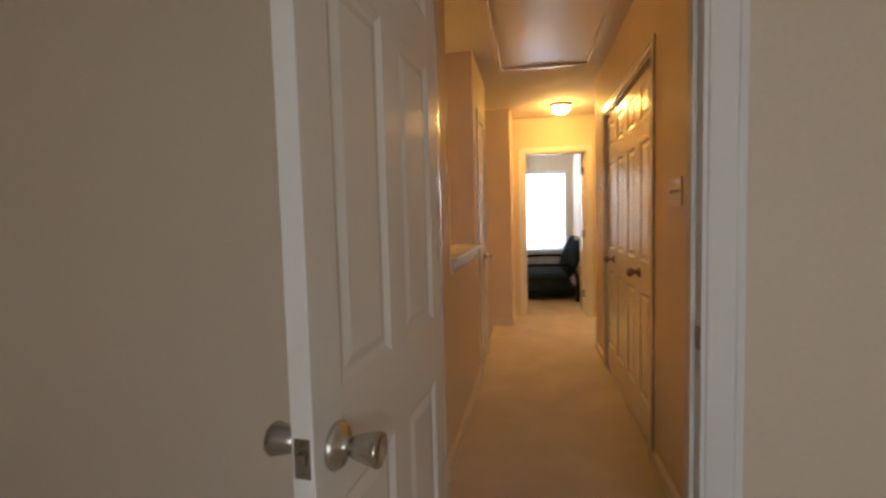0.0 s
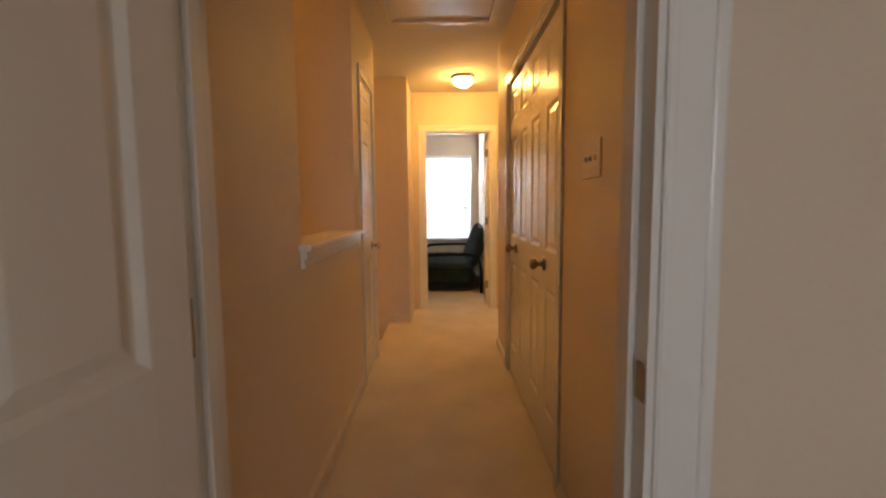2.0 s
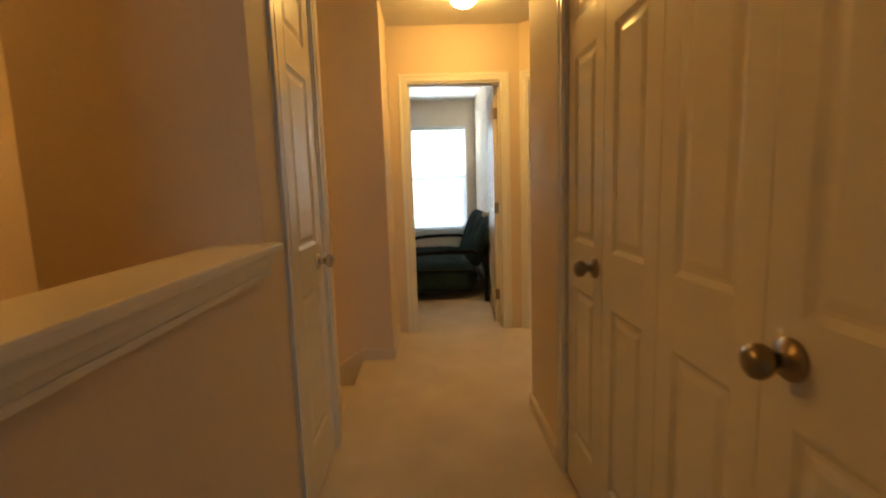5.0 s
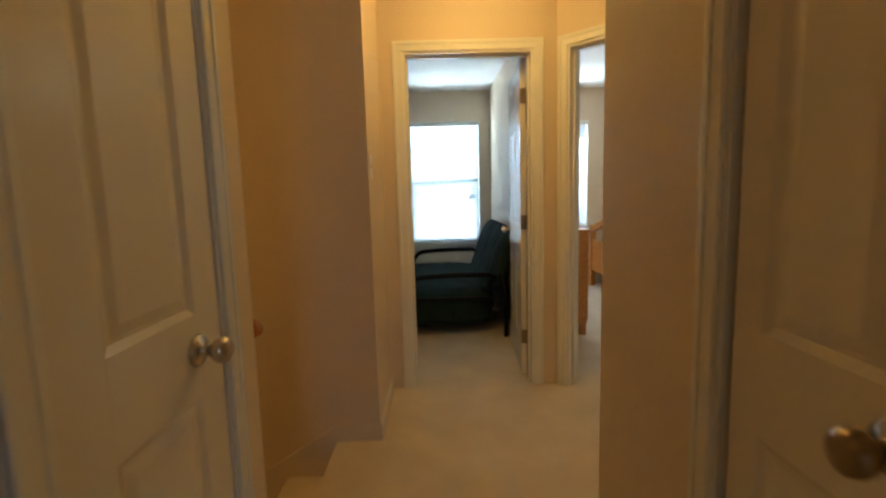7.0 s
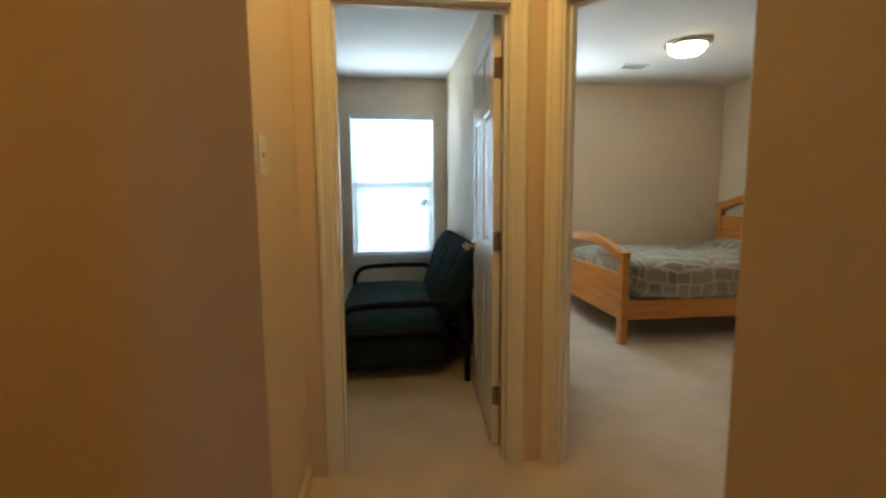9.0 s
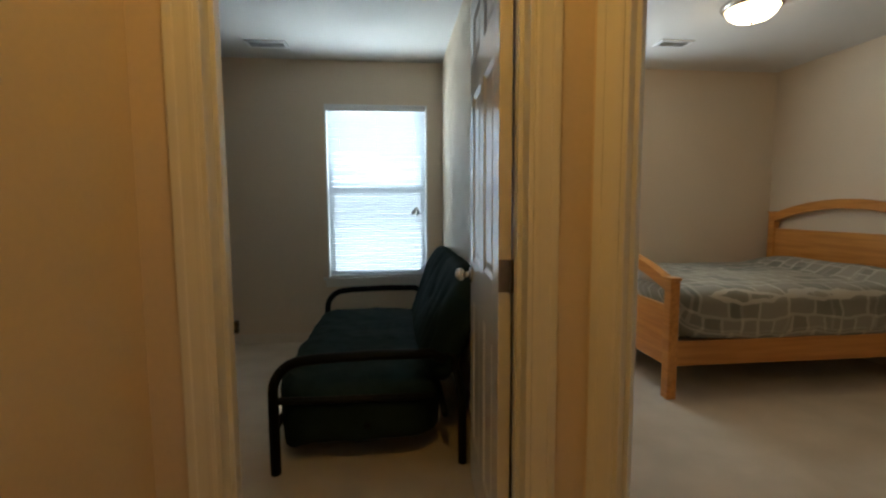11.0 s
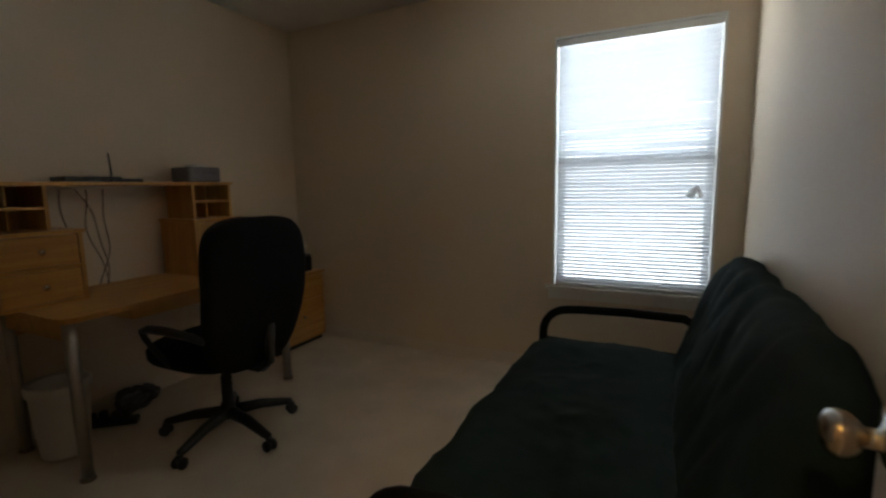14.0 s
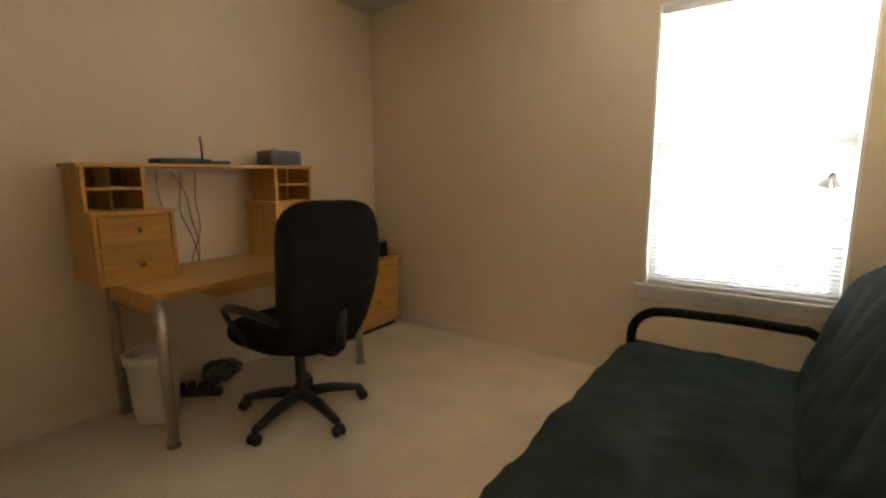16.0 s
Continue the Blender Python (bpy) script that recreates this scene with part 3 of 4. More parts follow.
def switch_plate(label, gangs, m, kind="toggle", face=PLATE):
    """A wall plate in the x-z plane facing -y."""
    w = 0.07 + 0.046 * (gangs - 1)
    th = thing("light_switch" if kind == "toggle" else "wall_outlet", label, "light switch" if kind == "toggle" else "outlet", m)
    part("plate", boxes((-w / 2, w / 2, -0.006, 0, -0.0575, 0.0575), bevel=0.002), face, th)
    for g in range(gangs):
        cx = (g - (gangs - 1) / 2) * 0.046
        if kind == "toggle":
            part("toggle", boxes((cx - 0.005, cx + 0.005, -0.012, -0.006, -0.005, 0.010), bevel=0.002), PLATE, th)
            for z in (-0.03, 0.03):
                part("screw", lathe(bmesh.new(), [(0, 0), (0.0035, 0), (0.003, 0.001), (0, 0.001)], pose(cx, -0.006, z, 90, 0, 0), 10), PLATE, th)
        else:
            for z in (-0.02, 0.02):
                part("socket", boxes((cx - 0.016, cx + 0.016, -0.009, -0.006, z - 0.013, z + 0.013), bevel=0.003), PLATE, th)
    return th


switch_plate("white triple switch plate on the hall wall", 3, pose(XR, -3.825, 1.327, 0, 0, -90))
switch_plate("white switch plate beside the study door", 1, pose(-0.125, -0.54, 1.345, 0, 0, 90), face=VINYL)
switch_plate("beige wall outlet low on the study wall", 1, pose(-0.46, WY, 0.355), kind="outlet")

# Fixture out of view, added to carry the stairwell's warm light into the hall.
pendant = thing("unseen_pendant", "unseen amber globe added for the stairwell's warm light", "lamp", pose(-1.50, -2.45, 1.95))
part("glass_globe", lathe(bmesh.new(), [(0.17 * math.sin(radians(a)), -0.17 * math.cos(radians(a))) for a in range(0, 181, 15)], sides=24), GLOWS, pendant, "added glowing amber globe, out of view", smooth=True)
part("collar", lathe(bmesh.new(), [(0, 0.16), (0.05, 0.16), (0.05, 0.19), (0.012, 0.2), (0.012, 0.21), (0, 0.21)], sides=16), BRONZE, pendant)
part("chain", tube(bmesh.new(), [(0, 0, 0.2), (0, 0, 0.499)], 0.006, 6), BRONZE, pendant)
rail = thing("handrail", "varnished wooden handrail on the stair wall", "handrail")
tube_b = bmesh.new()
tube(tube_b, [(-0.325, -1.515, 0.855), (-0.36, -1.515, 0.835), (-0.60, -1.515, 0.67), (-1.2, -1.515, 0.265)], [0.024, 0.026, 0.026, 0.026], 12)
part("bar", tube_b, RAILW, rail, smooth=True)
for x, z in ((-0.55, 0.70), (-0.90, 0.465)):
    part("bracket", tube(bmesh.new(), [(x, -1.58, z - 0.06), (x, -1.54, z - 0.06), (x, -1.515, z)], 0.007, 8), BRONZE, rail)


# ---- windows ----
def window(name, x0, x1, z0, z1, tassel):
    """A double-hung window in the far wall, with its sill, panes, mesh and a slatted blind."""
    th = thing(name, "white double-hung window with sill, bright daylight outside", "window", kind="structure")
    y0, y1 = WY, WY + 0.13
    part("sill", boxes((x0 - 0.04, x1 + 0.04, y0 - 0.035, y0 + 0.09, z0 - 0.022, z0), bevel=0.004), TRIM, th)
    part("apron", boxes((x0 - 0.02, x1 + 0.02, y0 - 0.014, y0, z0 - 0.085, z0 - 0.024), (x0 - 0.02, x1 + 0.02, y0 - 0.02, y0 - 0.014, z0 - 0.04, z0 - 0.024), bevel=0.003), TRIM, th)
    j = 0.014
    for b in ((x0, x0 + j, y0 - 0.003, y1, z0, z1), (x1 - j, x1, y0 - 0.003, y1, z0, z1), (x0 + j, x1 - j, y0 - 0.003, y1, z1 - j, z1)):
        part("lining", boxes(b), VINYL, th)
    zm = (z0 + z1) / 2 + 0.01
    ya, yb = y0 + 0.075, y0 + 0.115
    fw = 0.04
    part("window_frame", boxes((x0 + j, x0 + j + fw, ya, yb, z0, z1 - j), (x1 - j - fw, x1 - j, ya, yb, z0, z1 - j),
                               (x0 + j + fw, x1 - j - fw, ya, yb, z0, z0 + fw), (x0 + j + fw, x1 - j - fw, ya, yb, z1 - j - fw, z1 - j),
                               (x0 + j + fw, x1 - j - fw, ya - 0.01, yb, zm - 0.022, zm + 0.022)), VINYL, th)
    for za, zb in ((z0 + fw, zm - 0.022), (zm + 0.022, z1 - j - fw)):
        p = part("pane", boxes((x0 + j + fw, x1 - j - fw, ya + 0.018, ya + 0.022, za, zb)), GLASS, th, "clear glass pane")
        p.visible_shadow = False
    part("insect_screen", boxes((x0 + j + fw, x1 - j - fw, yb - 0.004, yb - 0.003, z0 + fw, zm - 0.022)), MESHM, th, "grey insect mesh")
    bl = thing("window_blind", "white horizontal mini blind, lowered with open slats", "blind")
    part("headrail", boxes((x0 + j + 0.003, x1 - j - 0.003, y0 + 0.004, y0 + 0.042, z1 - j - 0.042, z1 - j - 0.002), bevel=0.003), VINYL, bl)
    part("bottom_rail", boxes((x0 + j + 0.006, x1 - j - 0.006, y0 + 0.012, y0 + 0.034, z0 + 0.004, z0 + 0.018), bevel=0.004), VINYL, bl)
    sb = bmesh.new()
    hw, L = 0.0125, (x1 - x0) / 2 - j - 0.007
    rows = [[sb.verts.new((sx * L, u * hw, 0.0022 * (1 - u * u))) for sx in (-1, 1)] for u in (-1, -0.35, 0.35, 1)]
    for a, b in zip(rows, rows[1:]):
        sb.faces.new((a[0], a[1], b[1], b[0]))
    low = [[sb.verts.new((p.co.x, p.co.y, p.co.z - 0.0006)) for p in r] for r in rows]
    for a, b in zip(low, low[1:]):
        sb.faces.new((a[0], b[0], b[1], a[1]))
    me = mesh_of("slat", sb, SLAT)
    n = int((z1 - z0 - 0.10) / 0.0212)
    for i in range(n):
        z = z0 + 0.03 + (z1 - z0 - 0.092) * i / (n - 1)
        shared("slat", me, bl, pose((x0 + x1) / 2, y0 + 0.023, z, -53 + random.uniform(-2, 2), random.uniform(-0.12, 0.12), 0))
    for fx in (0.14, 0.5, 0.86):
        x = x0 + (x1 - x0) * fx
        part("ladder_cord", tube(bmesh.new(), [(x, y0 + 0.0085, z0 + 0.01), (x, y0 + 0.0085, z1 - 0.05)], 0.0008, 5), SLAT, bl)
    if tassel:
        tx, tz = x1 - 0.105, 1.15
        part("pull_cord", tube(bmesh.new(), [(tx, y0 - 0.004, tz + 0.06), (tx + 0.004, y0 - 0.004, z1 - 0.03)], 0.0011, 5), SLAT, bl)
        for a, dx, s in ((24, -0.018, 1.5), (-20, 0.020, 1.0)):
            part("tassel", lathe(bmesh.new(), [(0, 0.052), (0.005, 0.05), (0.011 * s, 0.02), (0.017 * s, -0.02), (0.015 * s, -0.024), (0, -0.022)],
                                 pose(tx + dx, y0 - 0.012, tz, 0, a, 0), 14), TASSEL, bl, "white plastic cord tassel", smooth=True)
    return th


window("window_1", -0.15, 0.74, 0.575, 2.085, True)
window("window_2", 1.24, 2.10, 0.75, 2.06, False)
bw = thing("window_3", "white wide window behind the walker", "window", kind="structure")
part("window_frame", boxes((0.0, 0.05, -8.29, -8.25, 0.75, 2.15), (1.35, 1.4, -8.29, -8.25, 0.75, 2.15), (0.05, 1.35, -8.29, -8.25, 0.75, 0.8),
                           (0.05, 1.35, -8.29, -8.25, 2.1, 2.15), (0.68, 0.72, -8.29, -8.25, 0.8, 2.1)), VINYL, bw)
for a, b in ((0.05, 0.68), (0.72, 1.35)):
    p = part("pane", boxes((a, b, -8.272, -8.268, 0.8, 2.1)), GLASS, bw)
    p.visible_shadow = False


def vent(x, y, w, d, label):
    th = thing("ceiling_vent", label, "vent", pose(x, y, H))
    # Near-black sheet stands for the shaded hollow behind the slats.
    part("shade_backing", boxes((-w / 2 + 0.02, w / 2 - 0.02, -d / 2 + 0.02, d / 2 - 0.02, -0.004, -0.001)), DARK, th)
    part("rim", boxes((-w / 2, w / 2, -d / 2, -d / 2 + 0.022, -0.012, -0.001), (-w / 2, w / 2, d / 2 - 0.022, d / 2, -0.012, -0.001),
                      (-w / 2, -w / 2 + 0.022, -d / 2 + 0.022, d / 2 - 0.022, -0.012, -0.001),
                      (w / 2 - 0.022, w / 2, -d / 2 + 0.022, d / 2 - 0.022, -0.012, -0.001)), VINYL, th)
    me = mesh_of("slat", boxes((-w / 2 + 0.022, w / 2 - 0.022, -0.007, 0.007, -0.001, 0.001)), VINYL)
    for i in range(6):
        shared("slat", me, th, pose(0, -d / 2 + 0.034 + (d - 0.068) * i / 5, -0.008, 35, 0, 0))


vent(-0.51, 2.70, 0.30, 0.16, "white slatted ceiling vent in the study")
vent(2.6, 2.4, 0.26, 0.14, "white slatted ceiling vent in the bedroom")


# ---- study: desk ----
desk = thing("desk", "birch-veneer computer desk on round steel legs", "desk")
DZ, DX0, DX1, DY0, DY1 = 0.715, -2.265, -1.605, 1.06, 2.31
top = bmesh.new()
outline = [(DX0, DY0), (DX1 - 0.06, DY0), (DX1 - 0.018, DY0 + 0.018), (DX1, DY0 + 0.06), (DX1 - 0.05, 1.68), (DX1, DY1 - 0.06), (DX1 - 0.018, DY1 - 0.018),
           (DX1 - 0.06, DY1), (DX0, DY1)]
f = top.faces.new([top.verts.new((x, y, DZ - 0.022)) for x, y in outline])
ex = bmesh.ops.extrude_face_region(top, geom=[f])
for q in ex["geom"]:
    if isinstance(q, bmesh.types.BMVert):
        q.co.z += 0.022
part("desktop", top, BIRCH, desk)
for y in (DY0 + 0.03, DY1 - 0.05):
    part("side_apron", boxes((DX0 + 0.06, DX1 - 0.07, y, y + 0.018, DZ - 0.105, DZ - 0.022)), BIRCH, desk)
part("rear_apron", boxes((DX0 + 0.12, DX0 + 0.14, DY0 + 0.05, DY1 - 0.06, DZ - 0.14, DZ - 0.022)), BIRCH, desk)
part("pencil_drawer", boxes((DX1 - 0.40, DX1 - 0.09, 1.37, 1.99, DZ - 0.09, DZ - 0.026), bevel=0.003), BIRCH, desk)
for x in (DX0 + 0.08, DX1 - 0.055):
    for y in (DY0 + 0.045, DY1 - 0.055):
        lg = part("leg", lathe(bmesh.new(), [(0, 0.012), (0.024, 0.012), (0.0245, 0.3), (0.026, DZ - 0.022), (0, DZ - 0.022)], pose(x, y, 0), 20), STEEL, desk, smooth=True)
        part("foot", lathe(bmesh.new(), [(0, 0), (0.030, 0), (0.031, 0.006), (0.026, 0.016), (0, 0.016)], pose(x, y, 0), 20), BRONZE, lg, smooth=True)

hutch = thing("desk_hutch", "birch hutch with drawers and cubbies standing on the desk", "hutch")
HB, HY0, HY1, HT = DX0 + 0.005, 0.99, 2.22, 1.265
part("top_shelf", boxes((HB, -2.015, HY0 - 0.015, HY1 + 0.015, HT - 0.018, HT), bevel=0.003), BIRCH, hutch)
for ya, yb, drawers in ((HY0, 1.33, True), (1.90, HY1, False)):
    xf, zt = -1.945, 1.03
    part("box_top", boxes((HB, xf + 0.012, ya - 0.008, yb + 0.008, zt, zt + 0.018), bevel=0.002), BIRCH, hutch)
    part("box_side", boxes((HB, xf, ya, ya + 0.016, DZ, zt)), BIRCHZ, hutch)
    part("box_side", boxes((HB, xf, yb - 0.016, yb, DZ, zt)), BIRCHZ, hutch)
    part("box_base", boxes((HB, xf, ya + 0.016, yb - 0.016, DZ, DZ + 0.014)), BIRCH, hutch)
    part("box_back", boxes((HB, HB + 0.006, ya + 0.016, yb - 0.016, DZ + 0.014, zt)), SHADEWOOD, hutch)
    if drawers:
        mid_z = (DZ + 0.014 + zt) / 2
        part("drawer_rail", boxes((xf - 0.03, xf - 0.004, ya + 0.016, yb - 0.016, mid_z - 0.007, mid_z + 0.007)), BIRCH, hutch)
        for za, zb in ((DZ + 0.017, mid_z - 0.010), (mid_z + 0.010, zt - 0.004)):
            dr = part("drawer", boxes((xf - 0.20, xf - 0.003, ya + 0.021, yb - 0.021, za, zb), bevel=0.003), BIRCH, hutch)
            part("knob", lathe(bmesh.new(), [(0, 0), (0.006, 0), (0.006, 0.012), (0.013, 0.018), (0.014, 0.024), (0.009, 0.029), (0, 0.03)],
                               pose(xf - 0.003, (ya + yb) / 2, (za + zb) / 2, 0, 90, 0), 16), NICKEL, dr, "small nickel knob", smooth=True)
    else:
        cd = part("cabinet_door", boxes((xf - 0.02, xf - 0.003, ya + 0.019, yb - 0.019, DZ + 0.017, zt - 0.004), bevel=0.003), BIRCHZ, hutch, "pale birch cabinet door")
        part("knob", lathe(bmesh.new(), [(0, 0), (0.006, 0), (0.006, 0.012), (0.013, 0.018), (0.014, 0.024), (0, 0.03)],
                           pose(xf - 0.003, ya + 0.05, 0.90, 0, 90, 0), 14), NICKEL, cd, smooth=True)
    xc = -2.02
    ca, cb = (ya, yb - 0.085) if drawers else (ya + 0.055, yb)
    part("cubby_side", boxes((HB, xc, ca, ca + 0.015, zt + 0.018, HT - 0.018)), BIRCHZ, hutch)
    part("cubby_side", boxes((HB, xc, cb - 0.015, cb, zt + 0.018, HT - 0.018)), BIRCHZ, hutch)
    zc = (zt + HT) / 2
    part("cubby_shelf", boxes((HB, xc - 0.003, ca + 0.015, cb - 0.015, zc - 0.006, zc + 0.006)), BIRCH, hutch)
    for za, zb in ((zt + 0.018, zc - 0.006), (zc + 0.006, HT - 0.018)):
        part("cubby_divider", boxes((HB + 0.006, xc - 0.06, (ca + cb) / 2 - 0.004, (ca + cb) / 2 + 0.004, za, zb)), BIRCHZ, hutch)
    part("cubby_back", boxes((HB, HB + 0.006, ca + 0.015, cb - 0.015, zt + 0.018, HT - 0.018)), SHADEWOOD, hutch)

modem = thing("router", "flat black router with one upright antenna on the hutch", "router", pose(-2.13, 1.50, HT))
part("body", boxes((-0.07, 0.07, -0.16, 0.10, 0.004, 0.028), bevel=0.006), PLASTIC, modem)
part("body", boxes((-0.06, 0.08, 0.04, 0.20, 0.0, 0.018), bevel=0.004), PLASTIC, modem)
part("antenna", tube(bmesh.new(), [(-0.03, 0.10, 0.015), (-0.03, 0.10, 0.06), (-0.03, 0.095, 0.155)], [0.006, 0.0055, 0.004], 8), PLASTIC, modem)
bk = thing("basket", "small grey woven basket on the hutch", "basket", pose(-2.13, 2.07, HT))
part("body", cushion(bmesh.new(), 0.17, 0.22, 0.092, (14, 16, 8), 14, 0.002), GREYB, bk, m=pose(0, 0, 0.045), smooth=True)
part("cloth", cushion(bmesh.new(), 0.10, 0.12, 0.035, (8, 8, 4), 3, 0.006), BINM, bk, "pale cloth on top", m=pose(0, 0, 0.094), smooth=True)
for k, (ya, yb, sag) in enumerate(((1.46, 1.56, 0.05), (1.50, 1.58, -0.03), (1.58, 1.54, 0.03), (1.39, 1.40, 0.01))):
    pts = [(-2.24, ya + (yb - ya) * s + sag * math.sin(s * 3.14) + 0.012 * math.sin(9 * s + k), 1.23 - (1.23 - DZ - 0.004) * s) for s in [i / 14 for i in range(15)]]
    solid("power_cable", tube(bmesh.new(), pts, 0.0032, 6), CORD, "dark power cable hanging behind the desk", "cable", smooth=True, group="hanging cables")

ped = thing("file_cabinet", "birch two-drawer pedestal cabinet in the corner", "cabinet")
part("body", boxes((-2.262, -2.0, 2.49, 3.02, 0.035, 0.55), bevel=0.004), BIRCHZ, ped)
part("cabinet_top", boxes((-2.265, -1.985, 2.48, 3.03, 0.55, 0.568), bevel=0.003), BIRCH, ped)
part("plinth", boxes((-2.25, -2.02, 2.51, 3.0, 0.0, 0.035)), DARK, ped)
for za, zb in ((0.05, 0.36), (0.37, 0.54)):
    dr = part("drawer", boxes((-2.0, -1.982, 2.505, 3.005, za, zb), bevel=0.003), BIRCH, ped)
    part("knob", lathe(bmesh.new(), [(0, 0), (0.006, 0), (0.006, 0.012), (0.014, 0.018), (0.014, 0.024), (0, 0.03)],
                       pose(-1.982, 2.76, (za + zb) / 2 + 0.03, 0, 90, 0), 14), NICKEL, dr, smooth=True)
pr = thing("small_box", "small dark box on the pedestal cabinet", "box", pose(-2.12, 2.81, 0.568))
part("body", boxes((-0.09, 0.09, -0.13, 0.13, 0.0, 0.12), bevel=0.012), PLASTIC, pr)
part("lid", boxes((-0.085, 0.085, -0.125, 0.125, 0.12, 0.135), bevel=0.005), GREYB, pr)

tb = thing("waste_bin", "white plastic waste bin with a liner under the desk", "bin", pose(-2.0, 1.185, 0) @ Matrix.Diagonal((0.86, 0.86, 1.03, 1)))
part("body", lathe(bmesh.new(), [(0, 0.002), (0.105, 0.002), (0.112, 0.02), (0.138, 0.33), (0.145, 0.335), (0.140, 0.34), (0.132, 0.33), (0.107, 0.02), (0, 0.015)], sides=28), BINM, tb, smooth=True)
part("liner", lathe(bmesh.new(), [(0.147, 0.30), (0.150, 0.335), (0.142, 0.345), (0.128, 0.30), (0.10, 0.05), (0, 0.05)], sides=18), BINM, tb, "crumpled bin liner", smooth=True)
strip = thing("power_strip", "black power strip lying under the desk", "power strip", pose(-2.07, 1.42, 0, 0, 0, 40))
part("body", boxes((-0.125, 0.125, -0.025, 0.025, 0, 0.035), bevel=0.006), PLASTIC, strip)
for k in range(4):
    part("plug", boxes((-0.105 + 0.055 * k, -0.075 + 0.055 * k, -0.02, 0.02, 0.035, 0.07 + 0.01 * (k % 2)), bevel=0.005), PLASTIC, strip)

bag = thing("plastic_bag", "crumpled pale plastic bag on the carpet under the desk", "bag", pose(-2.15, 1.60, 0))
part("body", cushion(bmesh.new(), 0.18, 0.22, 0.11, (16, 18, 10), 2.6, 0.03, 4.0, 14.0), FILM, bag, m=pose(0, 0, 0.06))

# ---- office chair ----
chair = thing("office_chair", "black fabric office chair turned to the desk", "chair", pose(-1.43, 1.63, 0, 0, 0, 182))
for k in range(5):
    a = radians(72 * k + 27)
    c, s = math.cos(a), math.sin(a)
    tb2 = bmesh.new()
    tube(tb2, [(0.03 * c, 0.03 * s, 0.115), (0.16 * c, 0.16 * s, 0.105), (0.29 * c, 0.29 * s, 0.075), (0.315 * c, 0.315 * s, 0.07)], [0.030, 0.026, 0.020, 0.016], 8)
    lg = part("base_leg", tb2, PLASTIC, chair, smooth=True)
    wb = bmesh.new()
    for o in (-0.016, 0.016):
        lathe(wb, [(0, -0.009), (0.024, -0.009), (0.027, -0.005), (0.027, 0.005), (0.024, 0.009), (0, 0.009)],
              pose(0.315 * c - s * o, 0.315 * s + c * o, 0.028, 90, 0, 72 * k + 27) @ pose(0, 0, 0), 16)
    box(wb, 0.315 * c - 0.012, 0.315 * c + 0.012, 0.315 * s - 0.012, 0.315 * s + 0.012, 0.03, 0.062)
    part("caster", wb, PLASTIC, lg, smooth=True)
part("gas_column", lathe(bmesh.new(), [(0, 0.09), (0.04, 0.09), (0.036, 0.16), (0.026, 0.17), (0.026, 0.30), (0.02, 0.31), (0.02, 0.40), (0, 0.40)], sides=18), PLASTIC, chair, smooth=True)
part("seat_plate", boxes((-0.12, 0.16, -0.10, 0.10, 0.385, 0.42), bevel=0.01), PLASTIC, chair)
part("seat", cushion(bmesh.new(), 0.54, 0.53, 0.13, (18, 18, 6), 3.6, 0.008), FABRIC, chair, m=pose(0.02, 0, 0.46), smooth=True)
bk2 = bmesh.new()
cushion(bk2, 0.12, 0.57, 0.72, (6, 18, 22), 4.2, 0.008, 3.0)
for vv in bk2.verts:
    w = 1 - 0.10 * max(0, (-vv.co.z) / 0.34) + 0.02 * (vv.co.z / 0.34)
    vv.co.y *= w
    vv.co.x += 0.10 * (vv.co.y / 0.25) ** 2 * 0.3 - 0.03 * math.cos(vv.co.z * 6)
part("backrest", bk2, FABRIC, chair, "tall padded fabric backrest", m=pose(-0.26, 0, 0.735, 0, -9, 0), smooth=True)
part("back_bar", boxes((-0.26, -0.05, -0.035, 0.035, 0.37, 0.385), bevel=0.006), PLASTIC, chair)
part("back_spine", tube(bmesh.new(), [(-0.25, 0, 0.38), (-0.30, 0, 0.42), (-0.315, 0, 0.60)], 0.022, 8), PLASTIC, chair, smooth=True)
for s in (-1, 1):
    am = bmesh.new()
    tube(am, [(-0.22, s * 0.275, 0.585), (-0.16, s * 0.285, 0.605), (-0.02, s * 0.29, 0.615), (0.10, s * 0.29, 0.612), (0.155, s * 0.285, 0.595), (0.15, s * 0.28, 0.56),
              (0.07, s * 0.275, 0.49), (0.02, s * 0.25, 0.43), (-0.02, s * 0.16, 0.405)], [0.014, 0.018, 0.020, 0.020, 0.017, 0.014, 0.013, 0.013, 0.012], 10)
    part("armrest", am, PLASTIC, chair, smooth=True)

# ---- futon ----
fut = thing("futon", "black metal futon sofa with a rumpled dark green cover", "sofa")
FX0, FX1, FY0, FY1 = -0.12, 0.84, 0.97, 2.70
for y in (FY0, FY1):
    pts = [(FX0 + 0.01, y, 0.0), (FX0 + 0.01, y, 0.36)] + arc(FX0 + 0.15, 0.38, 0.14, 180, 95, 7, y) + [(0.10, y, 0.528), (0.35, y, 0.536), (0.60, y, 0.532), (0.66, y, 0.50)]
    part("arm", tube(bmesh.new(), pts, 0.023, 12), TUBE, fut, "bent black tube armrest", smooth=True)
    part("lower_rail", tube(bmesh.new(), [(FX0 + 0.01, y, 0.34), (0.10, y, 0.335), (0.62, y, 0.33)], 0.017, 10), TUBE, fut, smooth=True)
    part("rear_leg", tube(bmesh.new(), [(0.74, y, 0.0), (0.74, y, 0.30), (0.70, y, 0.52), (0.66, y, 0.52)], 0.020, 10), TUBE, fut, smooth=True)
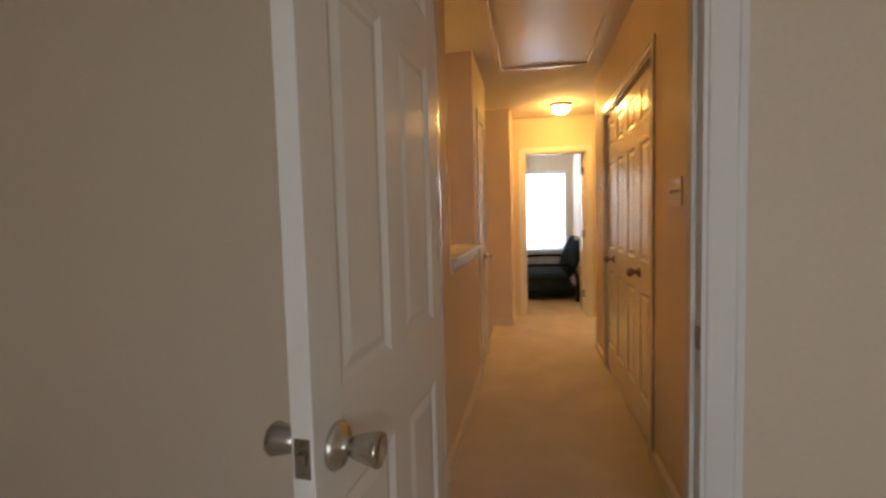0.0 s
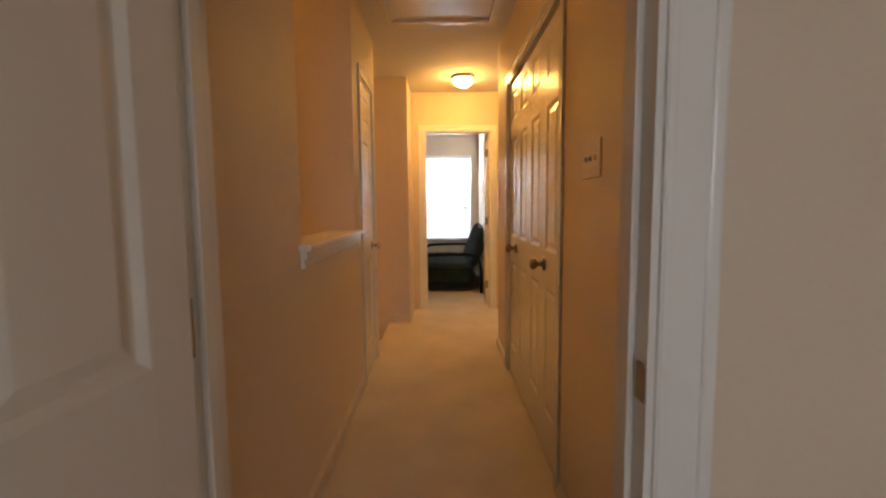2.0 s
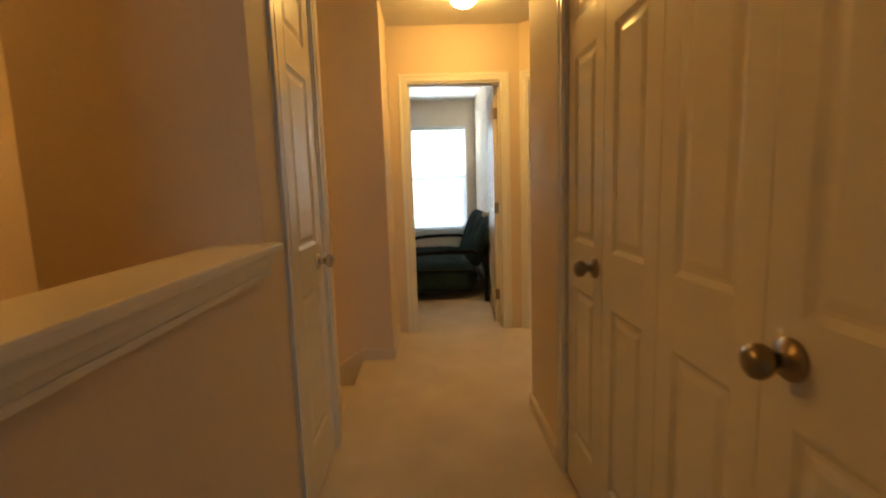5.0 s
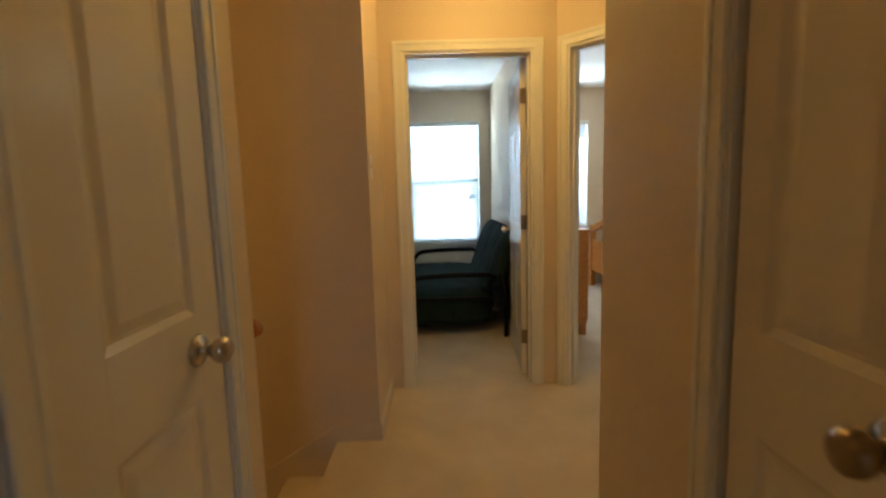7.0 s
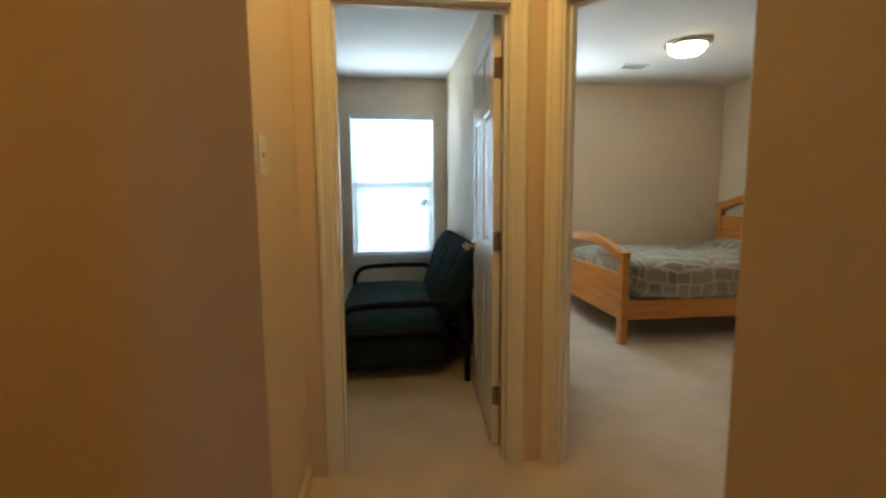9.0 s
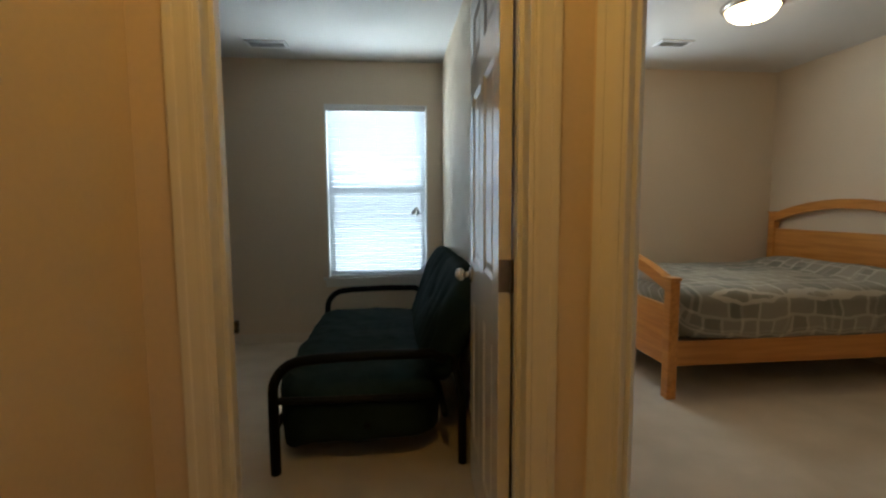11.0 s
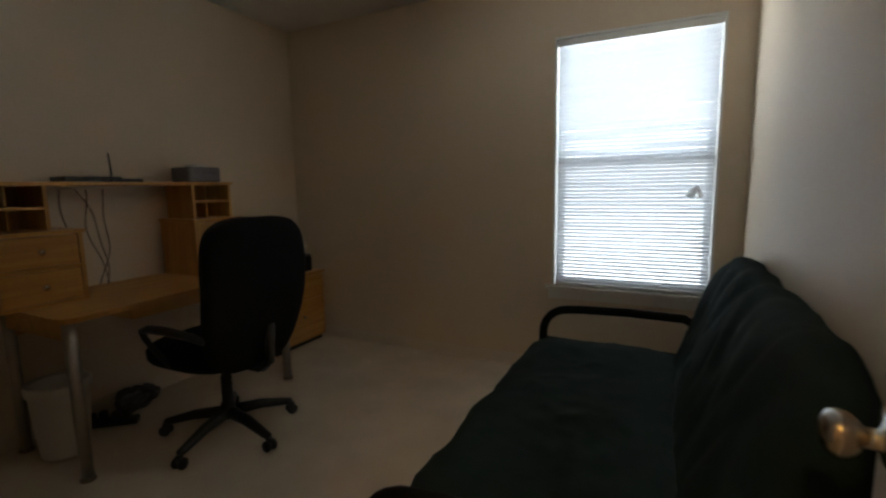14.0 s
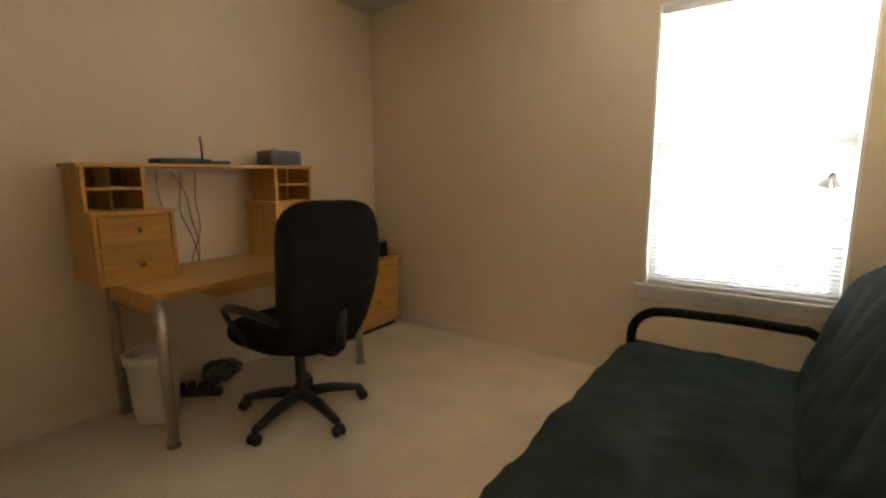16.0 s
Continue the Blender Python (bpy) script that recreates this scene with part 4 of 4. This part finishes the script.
for x, z in ((FX0 + 0.02, 0.22), (0.30, 0.20), (0.66, 0.24)):
    part("cross_rail", tube(bmesh.new(), [(x, FY0, z), (x, FY1, z)], 0.016, 8), TUBE, fut, smooth=True)


def draped(bm, amount, seed):
    for vv in bm.verts:
        p = vv.co
        vv.co = p + Vector((0, 0, noise.noise(Vector((p.x * 3, p.y * 2.2, seed))) * amount)) \
            + Vector((noise.noise(Vector((seed, p.y * 11, p.z * 1.2))) * amount * 0.9, 0, 0))
    return bm


seat = draped(cushion(bmesh.new(), 0.80, FY1 - FY0 - 0.02, 0.33, (40, 84, 12), 6.0, 0.012, 1.0, 5.0), 0.013, 2.0)
for vv in seat.verts:
    q = Vector((vv.co.x * 7, vv.co.y * 3.2 + 1.6 * noise.noise(vv.co * 3), 9.0))
    vv.co.z += 0.007 * (1 - abs(noise.noise(q))) ** 6 * (1 if vv.co.z > 0 else 0)
    if vv.co.x < -0.2:
        vv.co.x += 0.012 * noise.noise(Vector((3, vv.co.y * 8, vv.co.z * 5)))
for vv in seat.verts:
    if vv.co.x < -0.22 and vv.co.z < 0.05:
        vv.co.z -= 0.05 * min(1, (-0.22 - vv.co.x) * 8)
part("seat_mattress", seat, FUTON, fut, "thick green seat mattress with creases", m=pose(0.265, (FY0 + FY1) / 2, 0.240), smooth=True)
back = bmesh.new()
cushion(back, 0.17, FY1 - FY0 + 0.02, 0.62, (8, 90, 24), 4.0, 0.006, 5.0, 4.0)
for vv in back.verts:
    p = vv.co
    fold = (0.008 * math.sin(p.y * 15 + 3.2 * math.sin(p.y * 5) + 2.0 * noise.noise(Vector((p.y * 4, p.z * 3, 1)))) * (0.6 + 0.4 * p.z / 0.31)
            + 0.014 * (1 - abs(noise.noise(Vector((p.y * 4 + 1.6 * p.z, p.z * 1.1, 11))))) ** 7)
    fold += 0.009 * noise.noise(Vector((p.y * 9, p.z * 2, 4)))
    vv.co = p + Vector((fold * (1 if p.x < 0 else 0.3), 0, 0.030 * noise.noise(Vector((p.y * 4.5, 0, 7))) * max(0, p.z / 0.31)))
part("back_mattress", back, FUTON, fut, "green back mattress draped in folds", m=pose(0.715, (FY0 + FY1) / 2, 0.605, 0, 21, 0), smooth=True)

# ---- second bedroom ----
bed = thing("bed", "honey maple bed with arched headboard and patchwork quilt", "bed")
BX0, BX1, BY0, BY1 = 2.13, 4.03, 1.55, 2.95


def bed_end(x, leg_h, arch, z_low, name, label):
    """Posts with an arched top rail over an opening and a solid lower panel."""
    for y in (BY0, BY1):
        part("bedpost", boxes((x - 0.03, x + 0.03, y - 0.035, y + 0.035, 0, leg_h), (x - 0.036, x + 0.036, y - 0.042, y + 0.042, leg_h, leg_h + 0.018), bevel=0.004), MAPLE, bed)
    for base, th_, hh in ((leg_h - 0.07, arch, 0.075), ):
        bm = bmesh.new()
        n = 20
        prev = None
        for i in range(n + 1):
            s = i / n
            y = BY0 + 0.035 + (BY1 - BY0 - 0.07) * s
            rise = th_ * 4 * s * (1 - s)
            ring = [bm.verts.new((x + dx, y, base + rise + dz)) for dx, dz in ((-0.026, 0), (0.026, 0), (0.03, hh), (-0.03, hh))]
            if prev:
                for k in range(4):
                    bm.faces.new((prev[k], prev[(k + 1) % 4], ring[(k + 1) % 4], ring[k]))
            else:
                bm.faces.new(ring)
            prev = ring
        bm.faces.new(prev[::-1])
        part("arched_rail", bm, MAPLE, bed)
    part(name, boxes((x - 0.014, x + 0.014, BY0 + 0.035, BY1 - 0.035, 0.20, z_low), bevel=0.003), MAPLE, bed, label)


bed_end(BX0, 0.745, 0.125, 0.58, "footboard_panel", "maple footboard panel")
bed_end(BX1, 1.12, 0.12, 0.98, "headboard_panel", "maple headboard panel")
for y in (BY0 + 0.01, BY1 - 0.01):
    part("side_rail", boxes((BX0 + 0.03, BX1 - 0.03, y - 0.013, y + 0.013, 0.20, 0.36), bevel=0.004), MAPLEX, bed)
quilt = thing("quilt", "sage and grey patchwork quilt spread over the bed", "quilt")
qm = draped(cushion(bmesh.new(), BX1 - BX0 - 0.07, BY1 - BY0 + 0.05, 0.36, (40, 30, 8), 7.0, 0.012, 2.0, 4.0), 0.014, 5.0)
for vv in qm.verts:
    if vv.co.x > 0.55 and vv.co.z > 0:
        vv.co.z += 0.09 * math.sin(min(1, (vv.co.x - 0.55) / 0.3) * math.pi / 2) * (1 - (vv.co.y / 0.75) ** 4)
part("cover", qm, QUILT, quilt, m=pose((BX0 + BX1) / 2, (BY0 + BY1) / 2, 0.50), smooth=True)
pil = thing("pillow", "pale grey pillow seen through the footboard", "pillow")
part("case", cushion(bmesh.new(), 0.16, 0.45, 0.14, (8, 14, 6), 2.6, 0.012), PILLOW, pil, m=pose(BX0 + 0.16, 2.1, 0.70), smooth=True)

chest = thing("chest_of_drawers", "honey maple chest against the bedroom wall", "chest")
part("body", boxes((0.992, 1.41, 0.94, 1.72, 0.10, 0.86), bevel=0.004), MAPLE, chest)
part("chest_top", boxes((0.990, 1.43, 0.92, 1.74, 0.86, 0.885), bevel=0.005), MAPLE, chest)
for x in (1.02, 1.38):
    for y in (0.97, 1.69):
        part("leg", boxes((x - 0.025, x + 0.025, y - 0.025, y + 0.025, 0, 0.10), bevel=0.004), MAPLE, chest)
for k in range(4):
    dr = part("drawer", boxes((1.41, 1.424, 0.96, 1.70, 0.12 + 0.185 * k, 0.295 + 0.185 * k), bevel=0.004), MAPLE, chest)
    part("knob", lathe(bmesh.new(), [(0, 0), (0.007, 0), (0.014, 0.02), (0, 0.026)], pose(1.424, 1.33, 0.21 + 0.185 * k, 0, 90, 0), 12), NICKEL, dr)

# ---- outside ----
house = thing("neighbour_house", "pale grey house with shingle roof across the lawn", "house")
part("wall", boxes((-14, 12, 24, 32, -3.2, -0.4)), SIDING, house)
rf = bmesh.new()
v = [rf.verts.new(p) for p in ((-14.5, 23.4, -0.5), (12.5, 23.4, -0.5), (12.5, 28, 1.9), (-14.5, 28, 1.9), (12.5, 32.6, -0.5), (-14.5, 32.6, -0.5))]
for q in ((0, 1, 2, 3), (3, 2, 4, 5), (0, 3, 5), (1, 4, 2), (0, 5, 4, 1)):
    rf.faces.new([v[i] for i in q])
part("roof", rf, ROOFM, house)
